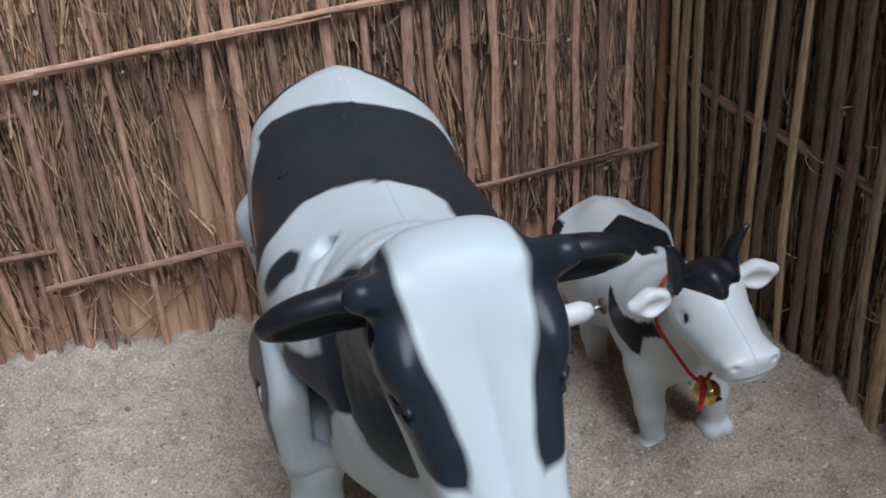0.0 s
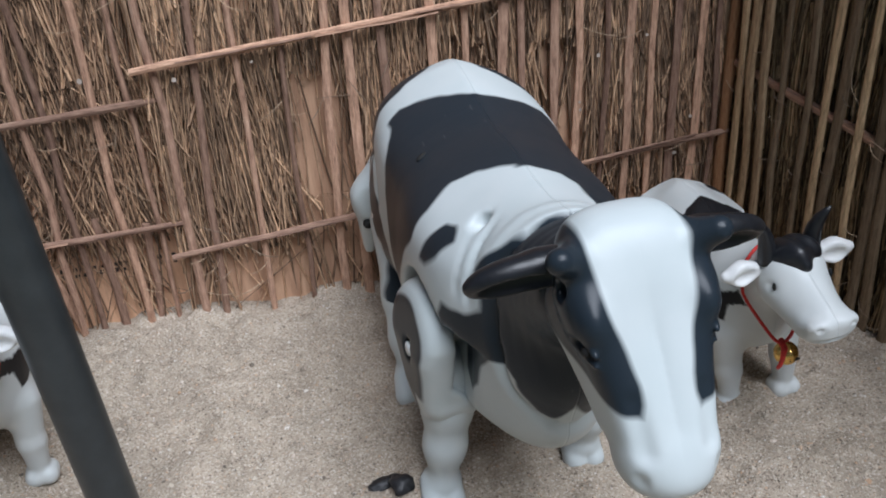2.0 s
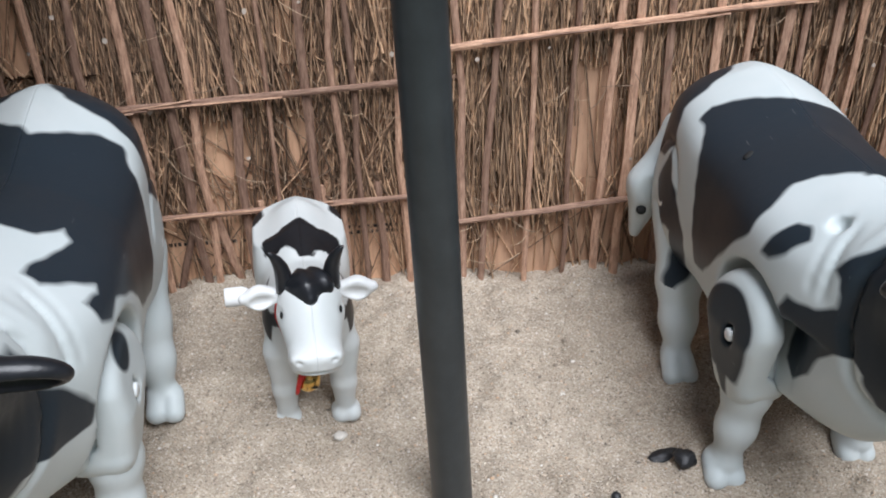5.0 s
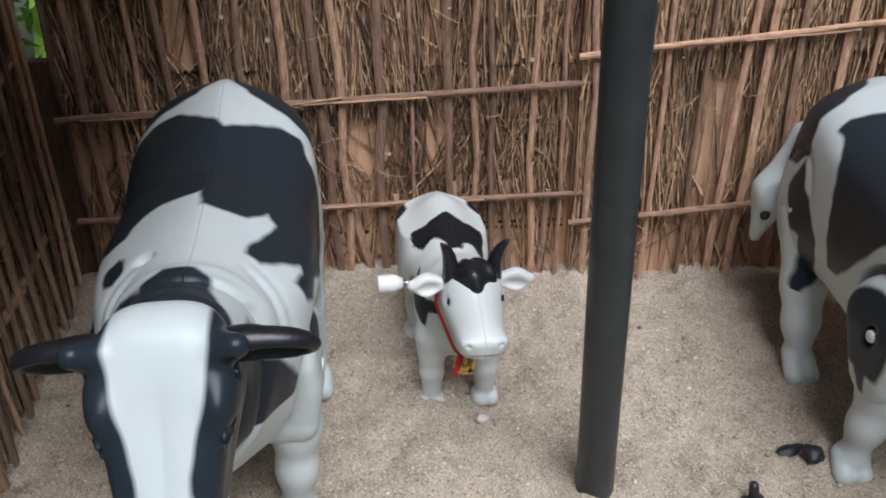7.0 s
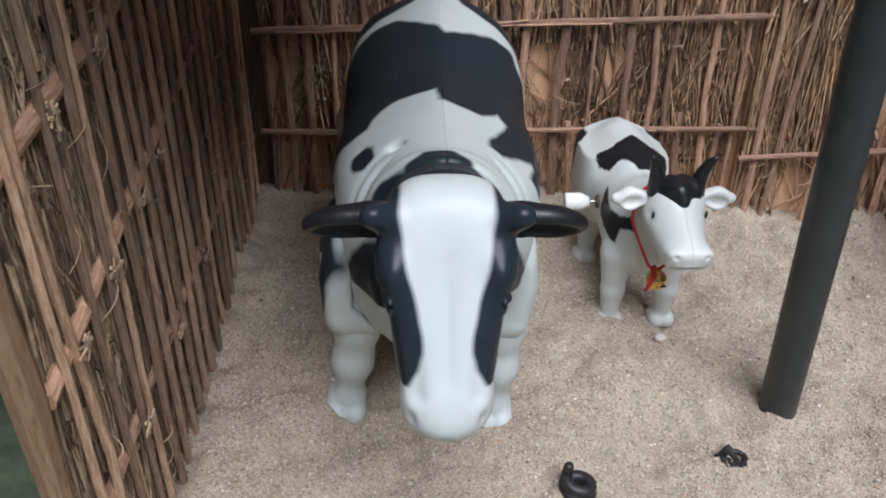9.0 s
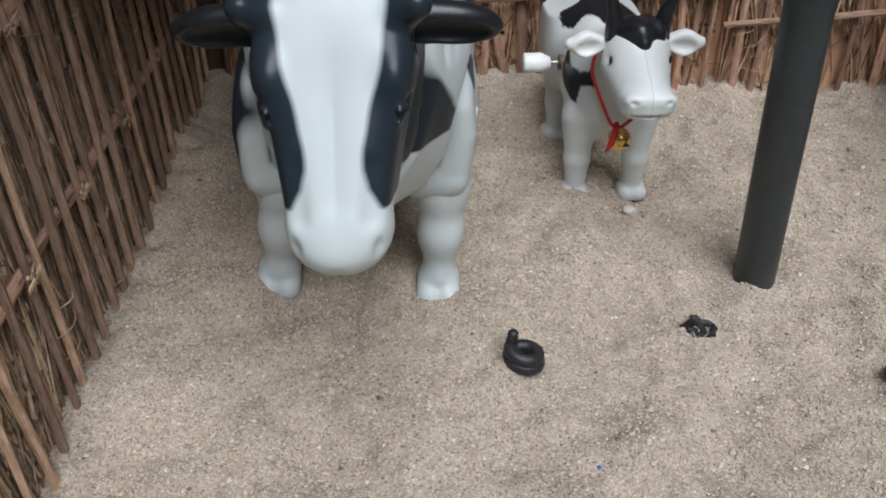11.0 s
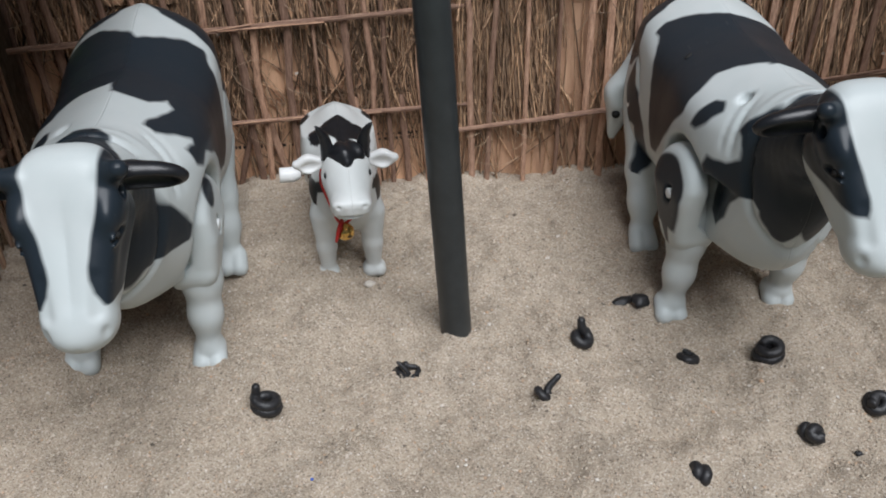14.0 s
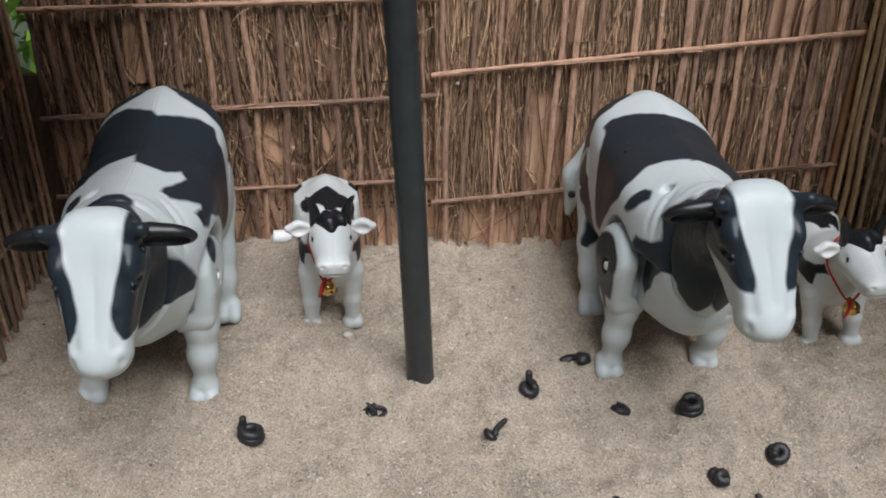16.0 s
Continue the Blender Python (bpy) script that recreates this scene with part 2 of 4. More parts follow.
def box(bm, lo, hi, m=None):
    geom = bmesh.ops.create_cube(bm, size=1.0)["verts"]
    for v in geom:
        v.co = Vector([l + (c + 0.5) * (h - l) for c, l, h in zip(v.co, lo, hi)])
        if m:
            v.co = m @ v.co
    return bm


def surface(name, field, lo, hi, step):
    """A smooth closed mesh where field(x, y, z) is nought, by surface nets."""
    lo, hi = np.array(lo), np.array(hi)
    count = np.ceil((hi - lo) / step).astype(int) + 1
    grid = np.meshgrid(*[l + step * np.arange(c) for l, c in zip(lo, count)], indexing="ij")
    v = field(*grid)
    inside = v < 0
    cells = count - 1
    total, hits, edges = np.zeros((cells.prod(), 3)), np.zeros(cells.prod()), []
    for axis in range(3):
        a = [slice(None)] * 3
        b = [slice(None)] * 3
        a[axis], b[axis] = slice(0, -1), slice(1, None)
        a, b = tuple(a), tuple(b)
        at = np.argwhere(inside[a] != inside[b])
        va, vb = v[a][tuple(at.T)], v[b][tuple(at.T)]
        place = at.astype(float)
        place[:, axis] += va / (va - vb)
        o1, o2 = (axis + 1) % 3, (axis + 2) % 3
        keep = (at[:, o1] > 0) & (at[:, o2] > 0) & (at[:, o1] < cells[o1]) & (at[:, o2] < cells[o2])
        at, place, first = at[keep], place[keep], inside[a][tuple(at[keep].T)]
        corner = []
        for d1, d2 in ((0, 0), (-1, 0), (-1, -1), (0, -1)):
            c = at.copy()
            c[:, o1] += d1
            c[:, o2] += d2
            flat = (c[:, 0] * cells[1] + c[:, 1]) * cells[2] + c[:, 2]
            np.add.at(total, flat, place)
            np.add.at(hits, flat, 1)
            corner.append(flat)
        quad = np.stack(corner, 1)
        quad[~first] = quad[~first][:, ::-1]
        edges.append(quad)
    used = np.flatnonzero(hits)
    number = np.full(len(hits), -1)
    number[used] = np.arange(len(used))
    pts = total[used] / hits[used][:, None]
    quads = number[np.concatenate(edges)]
    for _ in range(3):
        acc, n = np.zeros_like(pts), np.zeros(len(pts))
        for i in range(4):
            for j in ((i + 1) % 4, (i + 3) % 4):
                np.add.at(acc, quads[:, i], pts[quads[:, j]])
                np.add.at(n, quads[:, i], 1)
        pts = 0.5 * pts + 0.5 * acc / n[:, None]
    me = bpy.data.meshes.new(name)
    me.from_pydata((pts * step + lo).tolist(), [], quads.tolist())
    return me


def ball(x, y, z, c, r):
    k = np.sqrt(((x - c[0]) / r[0]) ** 2 + ((y - c[1]) / r[1]) ** 2 + ((z - c[2]) / r[2]) ** 2)
    return (k - 1) * min(r)


def block(x, y, z, c, r, p=3.0):
    """Like ball, with squarer shoulders."""
    k = (np.abs((x - c[0]) / r[0]) ** p + np.abs((y - c[1]) / r[1]) ** p + np.abs((z - c[2]) / r[2]) ** p) ** (1 / p)
    return (k - 1) * min(r)


def limb(x, y, z, a, b, ra, rb):
    a, b = np.array(a), np.array(b)
    d = b - a
    t = np.clip(((x - a[0]) * d[0] + (y - a[1]) * d[1] + (z - a[2]) * d[2]) / (d @ d), 0, 1)
    return np.sqrt((x - a[0] - t * d[0]) ** 2 + (y - a[1] - t * d[1]) ** 2 + (z - a[2] - t * d[2]) ** 2) - (ra + t * (rb - ra))


def union(a, b, k):
    h = np.clip(0.5 + 0.5 * (b - a) / k, 0, 1)
    return b + (a - b) * h - k * h * (1 - h)


def joined(k, *fields):
    out = fields[0]
    for f in fields[1:]:
        out = union(out, f, k)
    return out


def carve(a, b, k):
    return -union(-a, b, k)


def warp(x, y, z, amount, scale, seed=0.0):
    """A gentle waviness for the outlines of spots."""
    return amount * (np.sin(x * scale + 1.3 + seed) * np.cos(y * scale * 1.2 + seed * 2) + np.sin(z * scale * 1.1 + y * scale * 0.7 + seed) * 0.8)


def spotted(me, field):
    co = np.zeros(len(me.vertices) * 3, dtype=np.float32)
    me.vertices.foreach_get("co", co)
    x, y, z = co.reshape(-1, 3).T.astype(float)
    at = me.attributes.new("spot", 'FLOAT', 'POINT')
    at.data.foreach_set("value", field(x, y, z).astype(np.float32))
    return me


def spots(*list_of):
    def field(x, y, z):
        out = np.full(x.shape, 0.02)
        for c, r in list_of:
            out = union(out, ball(x, y, z, c, r), 0.003)
        return out + warp(x, y, z, 0.0022, 190.0)
    return field


none = lambda x, y, z: np.full(x.shape, 0.02)
every = lambda x, y, z: np.full(x.shape, -0.02)


# ---- the place ----
def sand_height(x, y):
    side = min(max((x - 0.20) / 0.12, 0.0), 1.0)
    base = (0.085 * y if y < 0 else 0.06 * y) - 0.02 * x - 0.001 + 0.011 * side * side * (3 - 2 * side)
    wx, wy = x + 0.012 * noise.noise(Vector((x * 20, y * 20, 8.0))), y + 0.012 * noise.noise(Vector((x * 20, y * 20, 9.0)))
    big = 0.0040 * noise.noise(Vector((x * 13, y * 13, 0.3))) + 0.0058 * noise.noise(Vector((wx * 24, wy * 23, 4.1))) + 0.0056 * noise.noise(Vector((wx * 52, wy * 44, 1.7)))
    big += 0.0074 * (0.22 - abs(noise.noise(Vector((wx * 17, wy * 13, 6.6)))))
    big += 0.0023 * noise.noise(Vector((x * 120, y * 120, 2.2)))
    return base + big


BACK_Y, LEFT_X = 0.196, -0.292


def build_sand():
    xs = np.linspace(-0.30, 0.42, 290)
    ys = np.linspace(-0.30, 0.205, 204)
    pts = [(x, y, sand_height(x, y) + 0.0006 * noise.noise(Vector((x * 160, y * 160, 5)))) for x in xs for y in ys]
    n = len(ys)
    faces = [(i * n + j, (i + 1) * n + j, (i + 1) * n + j + 1, i * n + j + 1) for i in range(len(xs) - 1) for j in range(n - 1)]
    me = bpy.data.meshes.new("sand_bed")
    me.from_pydata(pts, [], faces)
    ob = link("sand_bed", me, sand_mat)
    return tagged(ob, "bed of pale beige coarse sand with soft dents", "sand", kind="structure")


def build_grains(count=130000):
    rng = np.random.default_rng(3)
    x = rng.uniform(-0.275, 0.37, count)
    y = rng.uniform(-0.20, 0.183, count)
    z = np.array([sand_height(a, b) for a, b in zip(x, y)])
    r = rng.lognormal(math.log(0.00046), 0.38, count)
    octa = np.array([(1, 0, 0), (-1, 0, 0), (0, 1, 0), (0, -1, 0), (0, 0, 1), (0, 0, -1)], float)
    tri = np.array([(0, 2, 4), (2, 1, 4), (1, 3, 4), (3, 0, 4), (2, 0, 5), (1, 2, 5), (3, 1, 5), (0, 3, 5)])
    a = rng.uniform(0, 6.283, count)
    shape = octa[None] * rng.uniform(0.65, 1.25, (count, 6, 1)) * r[:, None, None]
    c, s = np.cos(a)[:, None], np.sin(a)[:, None]
    pts = np.stack([shape[..., 0] * c - shape[..., 1] * s, shape[..., 0] * s + shape[..., 1] * c, shape[..., 2] * 0.8], -1)
    pts += np.stack([x, y, z + r * 0.25], -1)[:, None]
    me = bpy.data.meshes.new("sand_grains")
    faces = (tri[None] + 6 * np.arange(count)[:, None, None]).reshape(-1, 3)
    me.from_pydata(pts.reshape(-1, 3).tolist(), [], faces.tolist())
    ob = link("sand_grains", me, grain_mat, smooth=False)
    return tagged(ob, "loose coarse beige and brown sand grains", "sand grains", kind="stuff")


def stick(bm, a, b, width, thick, rng, bend=0.002, pieces=5, sides=6):
    """One split reed: a slightly crooked, flattened stem from a to b."""
    a, b = Vector(a), Vector(b)
    off = [Vector((rng.gauss(0, bend), rng.gauss(0, bend) * 0.3, rng.gauss(0, bend) * 0.2)) for _ in range(pieces + 1)]
    way = (b - a).normalized()
    side = way.cross(Vector((0, -1, 0)))
    side = side.normalized() if side.length > 0.05 else Vector((0, 0, 1))
    over = way.cross(side)
    rings = []
    for i in range(pieces + 1):
        p = a.lerp(b, i / pieces) + off[i]
        k = rng.uniform(0.85, 1.12)
        rings.append([bm.verts.new(p + side * (math.cos(t) * width / 2 * k) + over * (math.sin(t) * thick / 2 * k)) for t in (2 * math.pi * q / sides for q in range(sides))])
    for r, q in zip(rings, rings[1:]):
        for k in range(sides):
            bm.faces.new((r[k], r[(k + 1) % sides], q[(k + 1) % sides], q[k]))
    bm.faces.new(rings[0][::-1])
    bm.faces.new(rings[-1])


def brush(name, length, rows, seed, parent, mat, depth=0.0065, thin=0.00058, label="dense fine dry brown twigs"):
    """The fill of fine dry twigs between the board and the laths: rows of (low, high, how many, lean, how patchy)."""
    rng = random.Random(seed)
    pts, faces = [], []
    floor_z = min(row[0] for row in rows)
    for low, high, count, lean, patchy in rows:
        made = 0
        while made < count:
            s = rng.uniform(0.0, length)
            if patchy and noise.noise(Vector((s * 34, seed, low * 9))) + 0.35 < patchy * rng.random():
                if rng.random() < 0.97:
                    made += 0.35
                    continue
            made += 1
            long = rng.uniform(0.05, 0.16)
            z0 = rng.uniform(low - long * 0.25, max(high - long * 0.6, low)) + rng.gauss(0, 0.006)
            bottom = (floor_z if low <= floor_z + 0.001 else low - 0.02) + rng.uniform(0, 0.014)
            bunch = 0.16 * noise.noise(Vector((s * 22, z0 * 9, seed * 3.1)))
            tilt = bunch * 0.8 + rng.gauss(0, lean * 0.75) * (3.0 if rng.random() < 0.15 else 1.0)
            d0, d1 = -rng.uniform(0.0, depth), -rng.uniform(0.0, depth)
            w = thin * rng.lognormvariate(0, 0.38)
            bow = rng.gauss(0, 0.0035)
            base = len(pts)
            for k in range(5):
                u = k / 4
                cx = min(max(s + tilt * long * (u - 0.5) + bow * math.sin(math.pi * u), 0.001), length - 0.001)
                cz = min(max(z0, bottom) + long * u / math.sqrt(1 + tilt * tilt), high + 0.012)
                cy = d0 + (d1 - d0) * u - 0.0008 * math.sin(5 * u + s * 300)
                g = w * (1.05 - 0.5 * u)
                for q in range(3):
                    t = 2.094 * q + 0.5
                    pts.append((cx + math.cos(t) * g, cy + math.sin(t) * g, cz))
            for k in range(4):
                for q in range(3):
                    a, b = base + 3 * k + q, base + 3 * k + (q + 1) % 3
                    faces.append((a, b, b + 3, a + 3))
    me = bpy.data.meshes.new(name)
    me.from_pydata(pts, [], faces)
    ob = link(name, me, mat, parent, label)
    ob["kind"] = "stuff"
    return ob


def straws(length, count, low, high, seed, parent, mat):
    """Pale curling straw ends that stick out of the fill."""
    rng = random.Random(seed)
    bm = bmesh.new()
    for _ in range(count):
        s, z = rng.uniform(0.01, length - 0.01), rng.uniform(low, high)
        a, run, curl = rng.uniform(-0.6, 3.7), rng.uniform(0.008, 0.024), rng.gauss(0, 0.35) * (2.5 if rng.random() < 0.12 else 0.6)
        path = []
        for k in range(6):
            path.append((min(max(s, 0.002), length - 0.002), -0.0085 - 0.0045 * math.sin(k * 0.6), z))
            s, z = s + math.cos(a) * run / 5, z + math.sin(a) * run / 5
            a += curl / 5
        w = rng.uniform(0.00018, 0.00034)
        tube(bm, path, [w, w, w, w * 0.9, w * 0.8, w * 0.5], 4, 1.0, False)
    ob = part("loose_straw", bm, mat, parent, "pale curling straw ends")
    ob["kind"] = "stuff"


def flecks(length, count, low, high, seed, parent):
    rng = random.Random(seed)
    bm = bmesh.new()
    for _ in range(count):
        s, z, r = rng.uniform(0.01, length - 0.01), rng.uniform(low, high), rng.uniform(0.0008, 0.0019)
        vs = [bm.verts.new((s + math.cos(a) * r * rng.uniform(0.6, 1.1), -0.0098 - rng.uniform(0, 0.0006), z + math.sin(a) * r * rng.uniform(0.6, 1.1))) for a in (0, 0.9, 1.8, 2.7, 3.6, 4.5, 5.4)]
        bm.faces.new(vs[::-1])
    ob = part("pale_fleck", bm, fleck_mat, parent, "small pale dried flecks caught in the straw", smooth=False)
    ob["kind"] = "stuff"


def fence(name, m, length, height, low, laths, bars, lath_material, twig_material, rows, seed, label, bars_first=False, width=0.0055, top_lean=0.0, loose=60, specks=20, stubs=()):
    """A brushwood fence panel: board, twigs, upright split-reed laths and crosswise bars. Its own x runs along it, its -y faces the yard."""
    rng = random.Random(seed)
    bm = bmesh.new()
    box(bm, (0, 0, low), (length, 0.005, height))
    wall = part(name, bm, board_mat, smooth=False)
    wall.matrix_world = m
    tagged(wall, label, "brushwood fence", kind="structure")
    brush("twig_fill", length, rows, seed + 1, wall, twig_material)
    lath_d, bar_d = (-0.0105, -0.0075) if bars_first else (-0.0078, -0.0112)
    for s in laths:
        bm = bmesh.new()
        w = width * rng.uniform(0.65, 1.4)
        tilt = rng.gauss(top_lean, 0.0045) * height / 0.3
        foot = low + (rng.uniform(0, 0.004) if rng.random() < 0.8 else 0.0)
        stick(bm, (s - tilt * 0.35, lath_d, foot), (s + tilt * 0.65, lath_d + rng.uniform(-0.0008, 0.0008), height - rng.uniform(0, 0.012)), w, 0.0034, rng, 0.0010, 9, 7)
        part("lath", bm, lath_material, wall, smooth=False)
    for s in stubs:
        bm = bmesh.new()
        lean = rng.gauss(0, 0.007)
        stick(bm, (s + lean, -0.0045, low), (s - lean, -0.0055, rng.uniform(0.062, 0.078)), width * rng.uniform(0.8, 1.5), 0.0026, rng, 0.0006, 4, 6)
        part("lath", bm, lath_material, wall, smooth=False)
    for z0, z1, w in bars:
        bm = bmesh.new()
        stick(bm, (-0.004, bar_d, z0), (length + 0.002, bar_d, z1), w * 0.92, max(0.0035, w * 0.7), rng, 0.0009, 18, 8)
        for k in range(4):
            at, run = rng.uniform(0.03, 0.85), rng.uniform(0.03, 0.12)
            s0 = at * length
            zz = z0 + (z1 - z0) * at
            stick(bm, (s0, bar_d - 0.0018, zz + rng.uniform(-0.001, 0.0012)), (min(s0 + run, length), bar_d - 0.0022, zz + (z1 - z0) * run / length + rng.uniform(-0.002, 0.003)), 0.0013, 0.0011, rng, 0.0008, 5, 5)
        part("crossbar", bm, bar_mat, wall, "thin reddish reed crossbar", smooth=False)
    straws(length, loose, low + 0.03, min(height * 0.95, 0.26), seed + 5, wall, straw_mat)
    flecks(length, specks, 0.05, 0.24, seed + 6, wall)
    return wall


TOP = 0.42
fence("wall_back_right", pose(0.019, BACK_Y, 0), 0.338, TOP, -0.01,
      [0.007, 0.028, 0.051, 0.074, 0.097, 0.110, 0.131, 0.155, 0.175, 0.196, 0.208, 0.227, 0.241, 0.258, 0.274, 0.288, 0.303, 0.318, 0.330],
      [(0.051, 0.078, 0.0042), (0.159, 0.188, 0.0046)], lath_mat, twig_mat,
      [(0.055, 0.17, 2900, 0.11, 0.5), (0.16, 0.27, 3000, 0.10, 0.2), (0.26, TOP, 2000, 0.10, 0.0), (0.0, 0.06, 160, 0.25, 0.9)], 11,
      "brown brushwood fence panel tied with reddish reed laths", width=0.0046, top_lean=0.004, loose=60, specks=14)
# This panel takes the shaded lath and twig colours.
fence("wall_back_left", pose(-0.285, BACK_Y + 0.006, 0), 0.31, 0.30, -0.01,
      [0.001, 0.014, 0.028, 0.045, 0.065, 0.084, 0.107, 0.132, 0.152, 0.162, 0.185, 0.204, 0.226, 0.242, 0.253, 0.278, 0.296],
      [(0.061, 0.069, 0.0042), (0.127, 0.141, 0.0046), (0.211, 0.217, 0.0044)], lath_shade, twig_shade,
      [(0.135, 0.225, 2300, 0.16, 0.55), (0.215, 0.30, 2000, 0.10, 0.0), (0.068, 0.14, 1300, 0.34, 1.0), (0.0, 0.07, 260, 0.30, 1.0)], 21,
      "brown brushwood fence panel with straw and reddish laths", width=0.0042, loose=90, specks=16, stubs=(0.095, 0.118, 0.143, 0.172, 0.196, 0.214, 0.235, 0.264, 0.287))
fence("wall_left", pose(LEFT_X + 0.0070, -0.1345, 0, 0, 0, 93.7), 0.3255, 0.30, -0.03,
      [0.006, 0.018, 0.035, 0.054, 0.063, 0.079, 0.093, 0.109, 0.123, 0.138, 0.153, 0.169, 0.184, 0.200, 0.214, 0.229, 0.245, 0.260, 0.276, 0.290, 0.305, 0.320],
      [(0.060, 0.068, 0.0066), (0.122, 0.172, 0.0074), (0.190, 0.225, 0.0082)], lath_dark, twig_dark,
      [(-0.03, 0.09, 4400, 0.12, 0.0), (0.08, 0.20, 4600, 0.12, 0.0), (0.19, 0.30, 2600, 0.12, 0.0)], 31,
      "dark brown brushwood side fence with upright reed laths", bars_first=True, width=0.0044, top_lean=-0.008, loose=70, specks=8)
fence("wall_right", pose(0.366, 0.196, 0, 0, 0, -84), 0.40, 0.44, -0.04,
      [0.004, 0.020, 0.030, 0.042, 0.058, 0.077, 0.092, 0.103, 0.118, 0.130, 0.138, 0.152, 0.168, 0.183, 0.200, 0.22, 0.24, 0.262, 0.284, 0.305, 0.33, 0.352, 0.375],
      [(0.122, 0.078, 0.0058), (0.215, 0.195, 0.0055)], lath_old, twig_old,
      [(-0.04, 0.10, 4200, 0.07, 0.0), (0.09, 0.42, 6400, 0.07, 0.0)], 41,
      "dull olive-brown brushwood side fence with reed laths", bars_first=True, width=0.006, loose=120, specks=6)


def build_ties():
    """Straw knots that bind the side fence's laths to its bars."""
    rng = random.Random(77)
    wall = bpy.data.objects["wall_left"]
    for s, bar in ((0.018, 1), (0.054, 1), (0.093, 1), (0.123, 1), (0.035, 2), (0.079, 2), (0.138, 2), (0.184, 2), (0.054, 0), (0.109, 0), (0.169, 0)):
        z = ((0.060, 0.068), (0.122, 0.172), (0.190, 0.225))[bar]
        z = z[0] + (z[1] - z[0]) * s / 0.3255
        bm = bmesh.new()
        for _ in range(7):
            a = rng.uniform(0, math.pi)
            dx, dz = math.cos(a) * rng.uniform(0.003, 0.006), math.sin(a) * rng.uniform(0.002, 0.005)
            stick(bm, (s - dx, -0.0118 - rng.uniform(0, 0.0015), z - dz), (s + dx, -0.0122 - rng.uniform(0, 0.0020), z + dz), rng.uniform(0.0010, 0.0022), 0.0008, rng, 0.0006, 4, 5)
        part("tie", bm, straw_mat, wall, "frayed straw knot", smooth=False)


build_ties()


def build_end_post():
    """The pale split post that ends the side fence."""
    bm = bmesh.new()
    stick(bm, (0, 0, -0.045), (-0.004, 0, 0.30), 0.0105, 0.010, random.Random(8), 0.0007, 10, 8)
    ob = part("end_post", bm, post_pale, bpy.data.objects["wall_left"], "pale orange-brown split end post", smooth=False)
    ob.location = (-0.0055, -0.0045, 0)


build_end_post()


def stamp(x0, x1, z, seed):
    """A row of stamped marks on the plywood, too worn to read."""
    rng = random.Random(seed)
    bm = bmesh.new()
    x = x0
    while x < x1:
        w = rng.uniform(0.0012, 0.0030)
        box(bm, (x, -0.0006, z), (x + w, -0.0001, z + rng.uniform(0.0016, 0.0024)))
        x += w + rng.uniform(0.0008, 0.0028)
    ob = part("stamped_mark", bm, ink, bpy.data.objects["wall_back_left"], "faded black stamped marks on the plywood", smooth=False)
    return ob


stamp(0.236, 0.300, 0.0440, 1)
stamp(0.236, 0.300, 0.0400, 2)
stamp(0.130, 0.185, 0.0400, 3)


def build_post():
    bm = bmesh.new()
    rng = random.Random(5)
    stick(bm, (0, 0, -0.02), (0.006, 0.002, 0.195), 0.0075, 0.006, rng, 0.0007, 8, 7)
    ob = part("corner_post", bm, post_mat)
    ob.location = (0.3535, BACK_Y - 0.011, 0)
    return tagged(ob, "orange-brown split wooden corner lath", "post")


build_post()
build_sand()
build_grains()


def build_ground():
    bm = bmesh.new()
    bmesh.ops.create_grid(bm, x_segments=40, y_segments=40, size=60.0)
    ob = part("ground", bm, ground_mat)
    ob.location = (0, 0, -0.09)
    return tagged(ob, "dull green-grey yard ground outside the pen", "ground", kind="structure")


build_ground()


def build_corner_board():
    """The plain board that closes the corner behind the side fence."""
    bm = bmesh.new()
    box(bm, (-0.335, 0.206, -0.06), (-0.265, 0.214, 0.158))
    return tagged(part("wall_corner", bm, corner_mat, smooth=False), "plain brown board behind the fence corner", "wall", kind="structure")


build_corner_board()


def build_shade_board():
    """An unseen plain board, added to shade the dark side of the pen; the rest stays open to the sky."""
    bm = bmesh.new()
    box(bm, (-0.62, -0.13, 0.302), (-0.158, 0.145, 0.314))
    tagged(part("roof", bm, board_mat, smooth=False), "unseen plain brown board added to shade the side fence", "roof", kind="structure")


build_shade_board()


def build_tray():
    """The base that holds the sand."""
    bm = bmesh.new()
    box(bm, (-0.275, -0.298, -0.088), (0.415, 0.187, -0.045))
    ob = part("sand_base", bm, board_mat, smooth=False)
    return tagged(ob, "low wooden base under the sand", "base", kind="structure")


build_tray()


def hedge(name, place, size, count, seed):
    rng = random.Random(seed)
    bm = bmesh.new()
    for _ in range(count):
        c = Vector([p + rng.gauss(0, s) for p, s in zip(place, size)])
        turn = Euler((rng.uniform(0, 6.28), rng.uniform(-0.9, 0.9), rng.uniform(0, 6.28))).to_matrix()
        l, w = rng.uniform(0.03, 0.06), rng.uniform(0.012, 0.022)
        vs = [bm.verts.new(c + turn @ Vector(p)) for p in ((0, -l / 2, 0), (w / 2, -l * 0.1, 0.004), (w * 0.3, l * 0.3, 0.002), (0, l / 2, -0.004), (-w * 0.3, l * 0.3, 0.002), (-w / 2, -l * 0.1, 0.004))]
        bm.faces.new(vs)
    bm2 = part(name, bm, leaf_mat)
    return tagged(bm2, "bright green leaves of a hedge outside", "hedge", kind="stuff")


hedge("hedge_leaves", (-0.60, 0.70, 0.40), (0.26, 0.10, 0.26), 4200, 7)
hedge("hedge_leaves", (0.75, 0.95, 0.3), (0.25, 0.1, 0.16), 1800, 8)


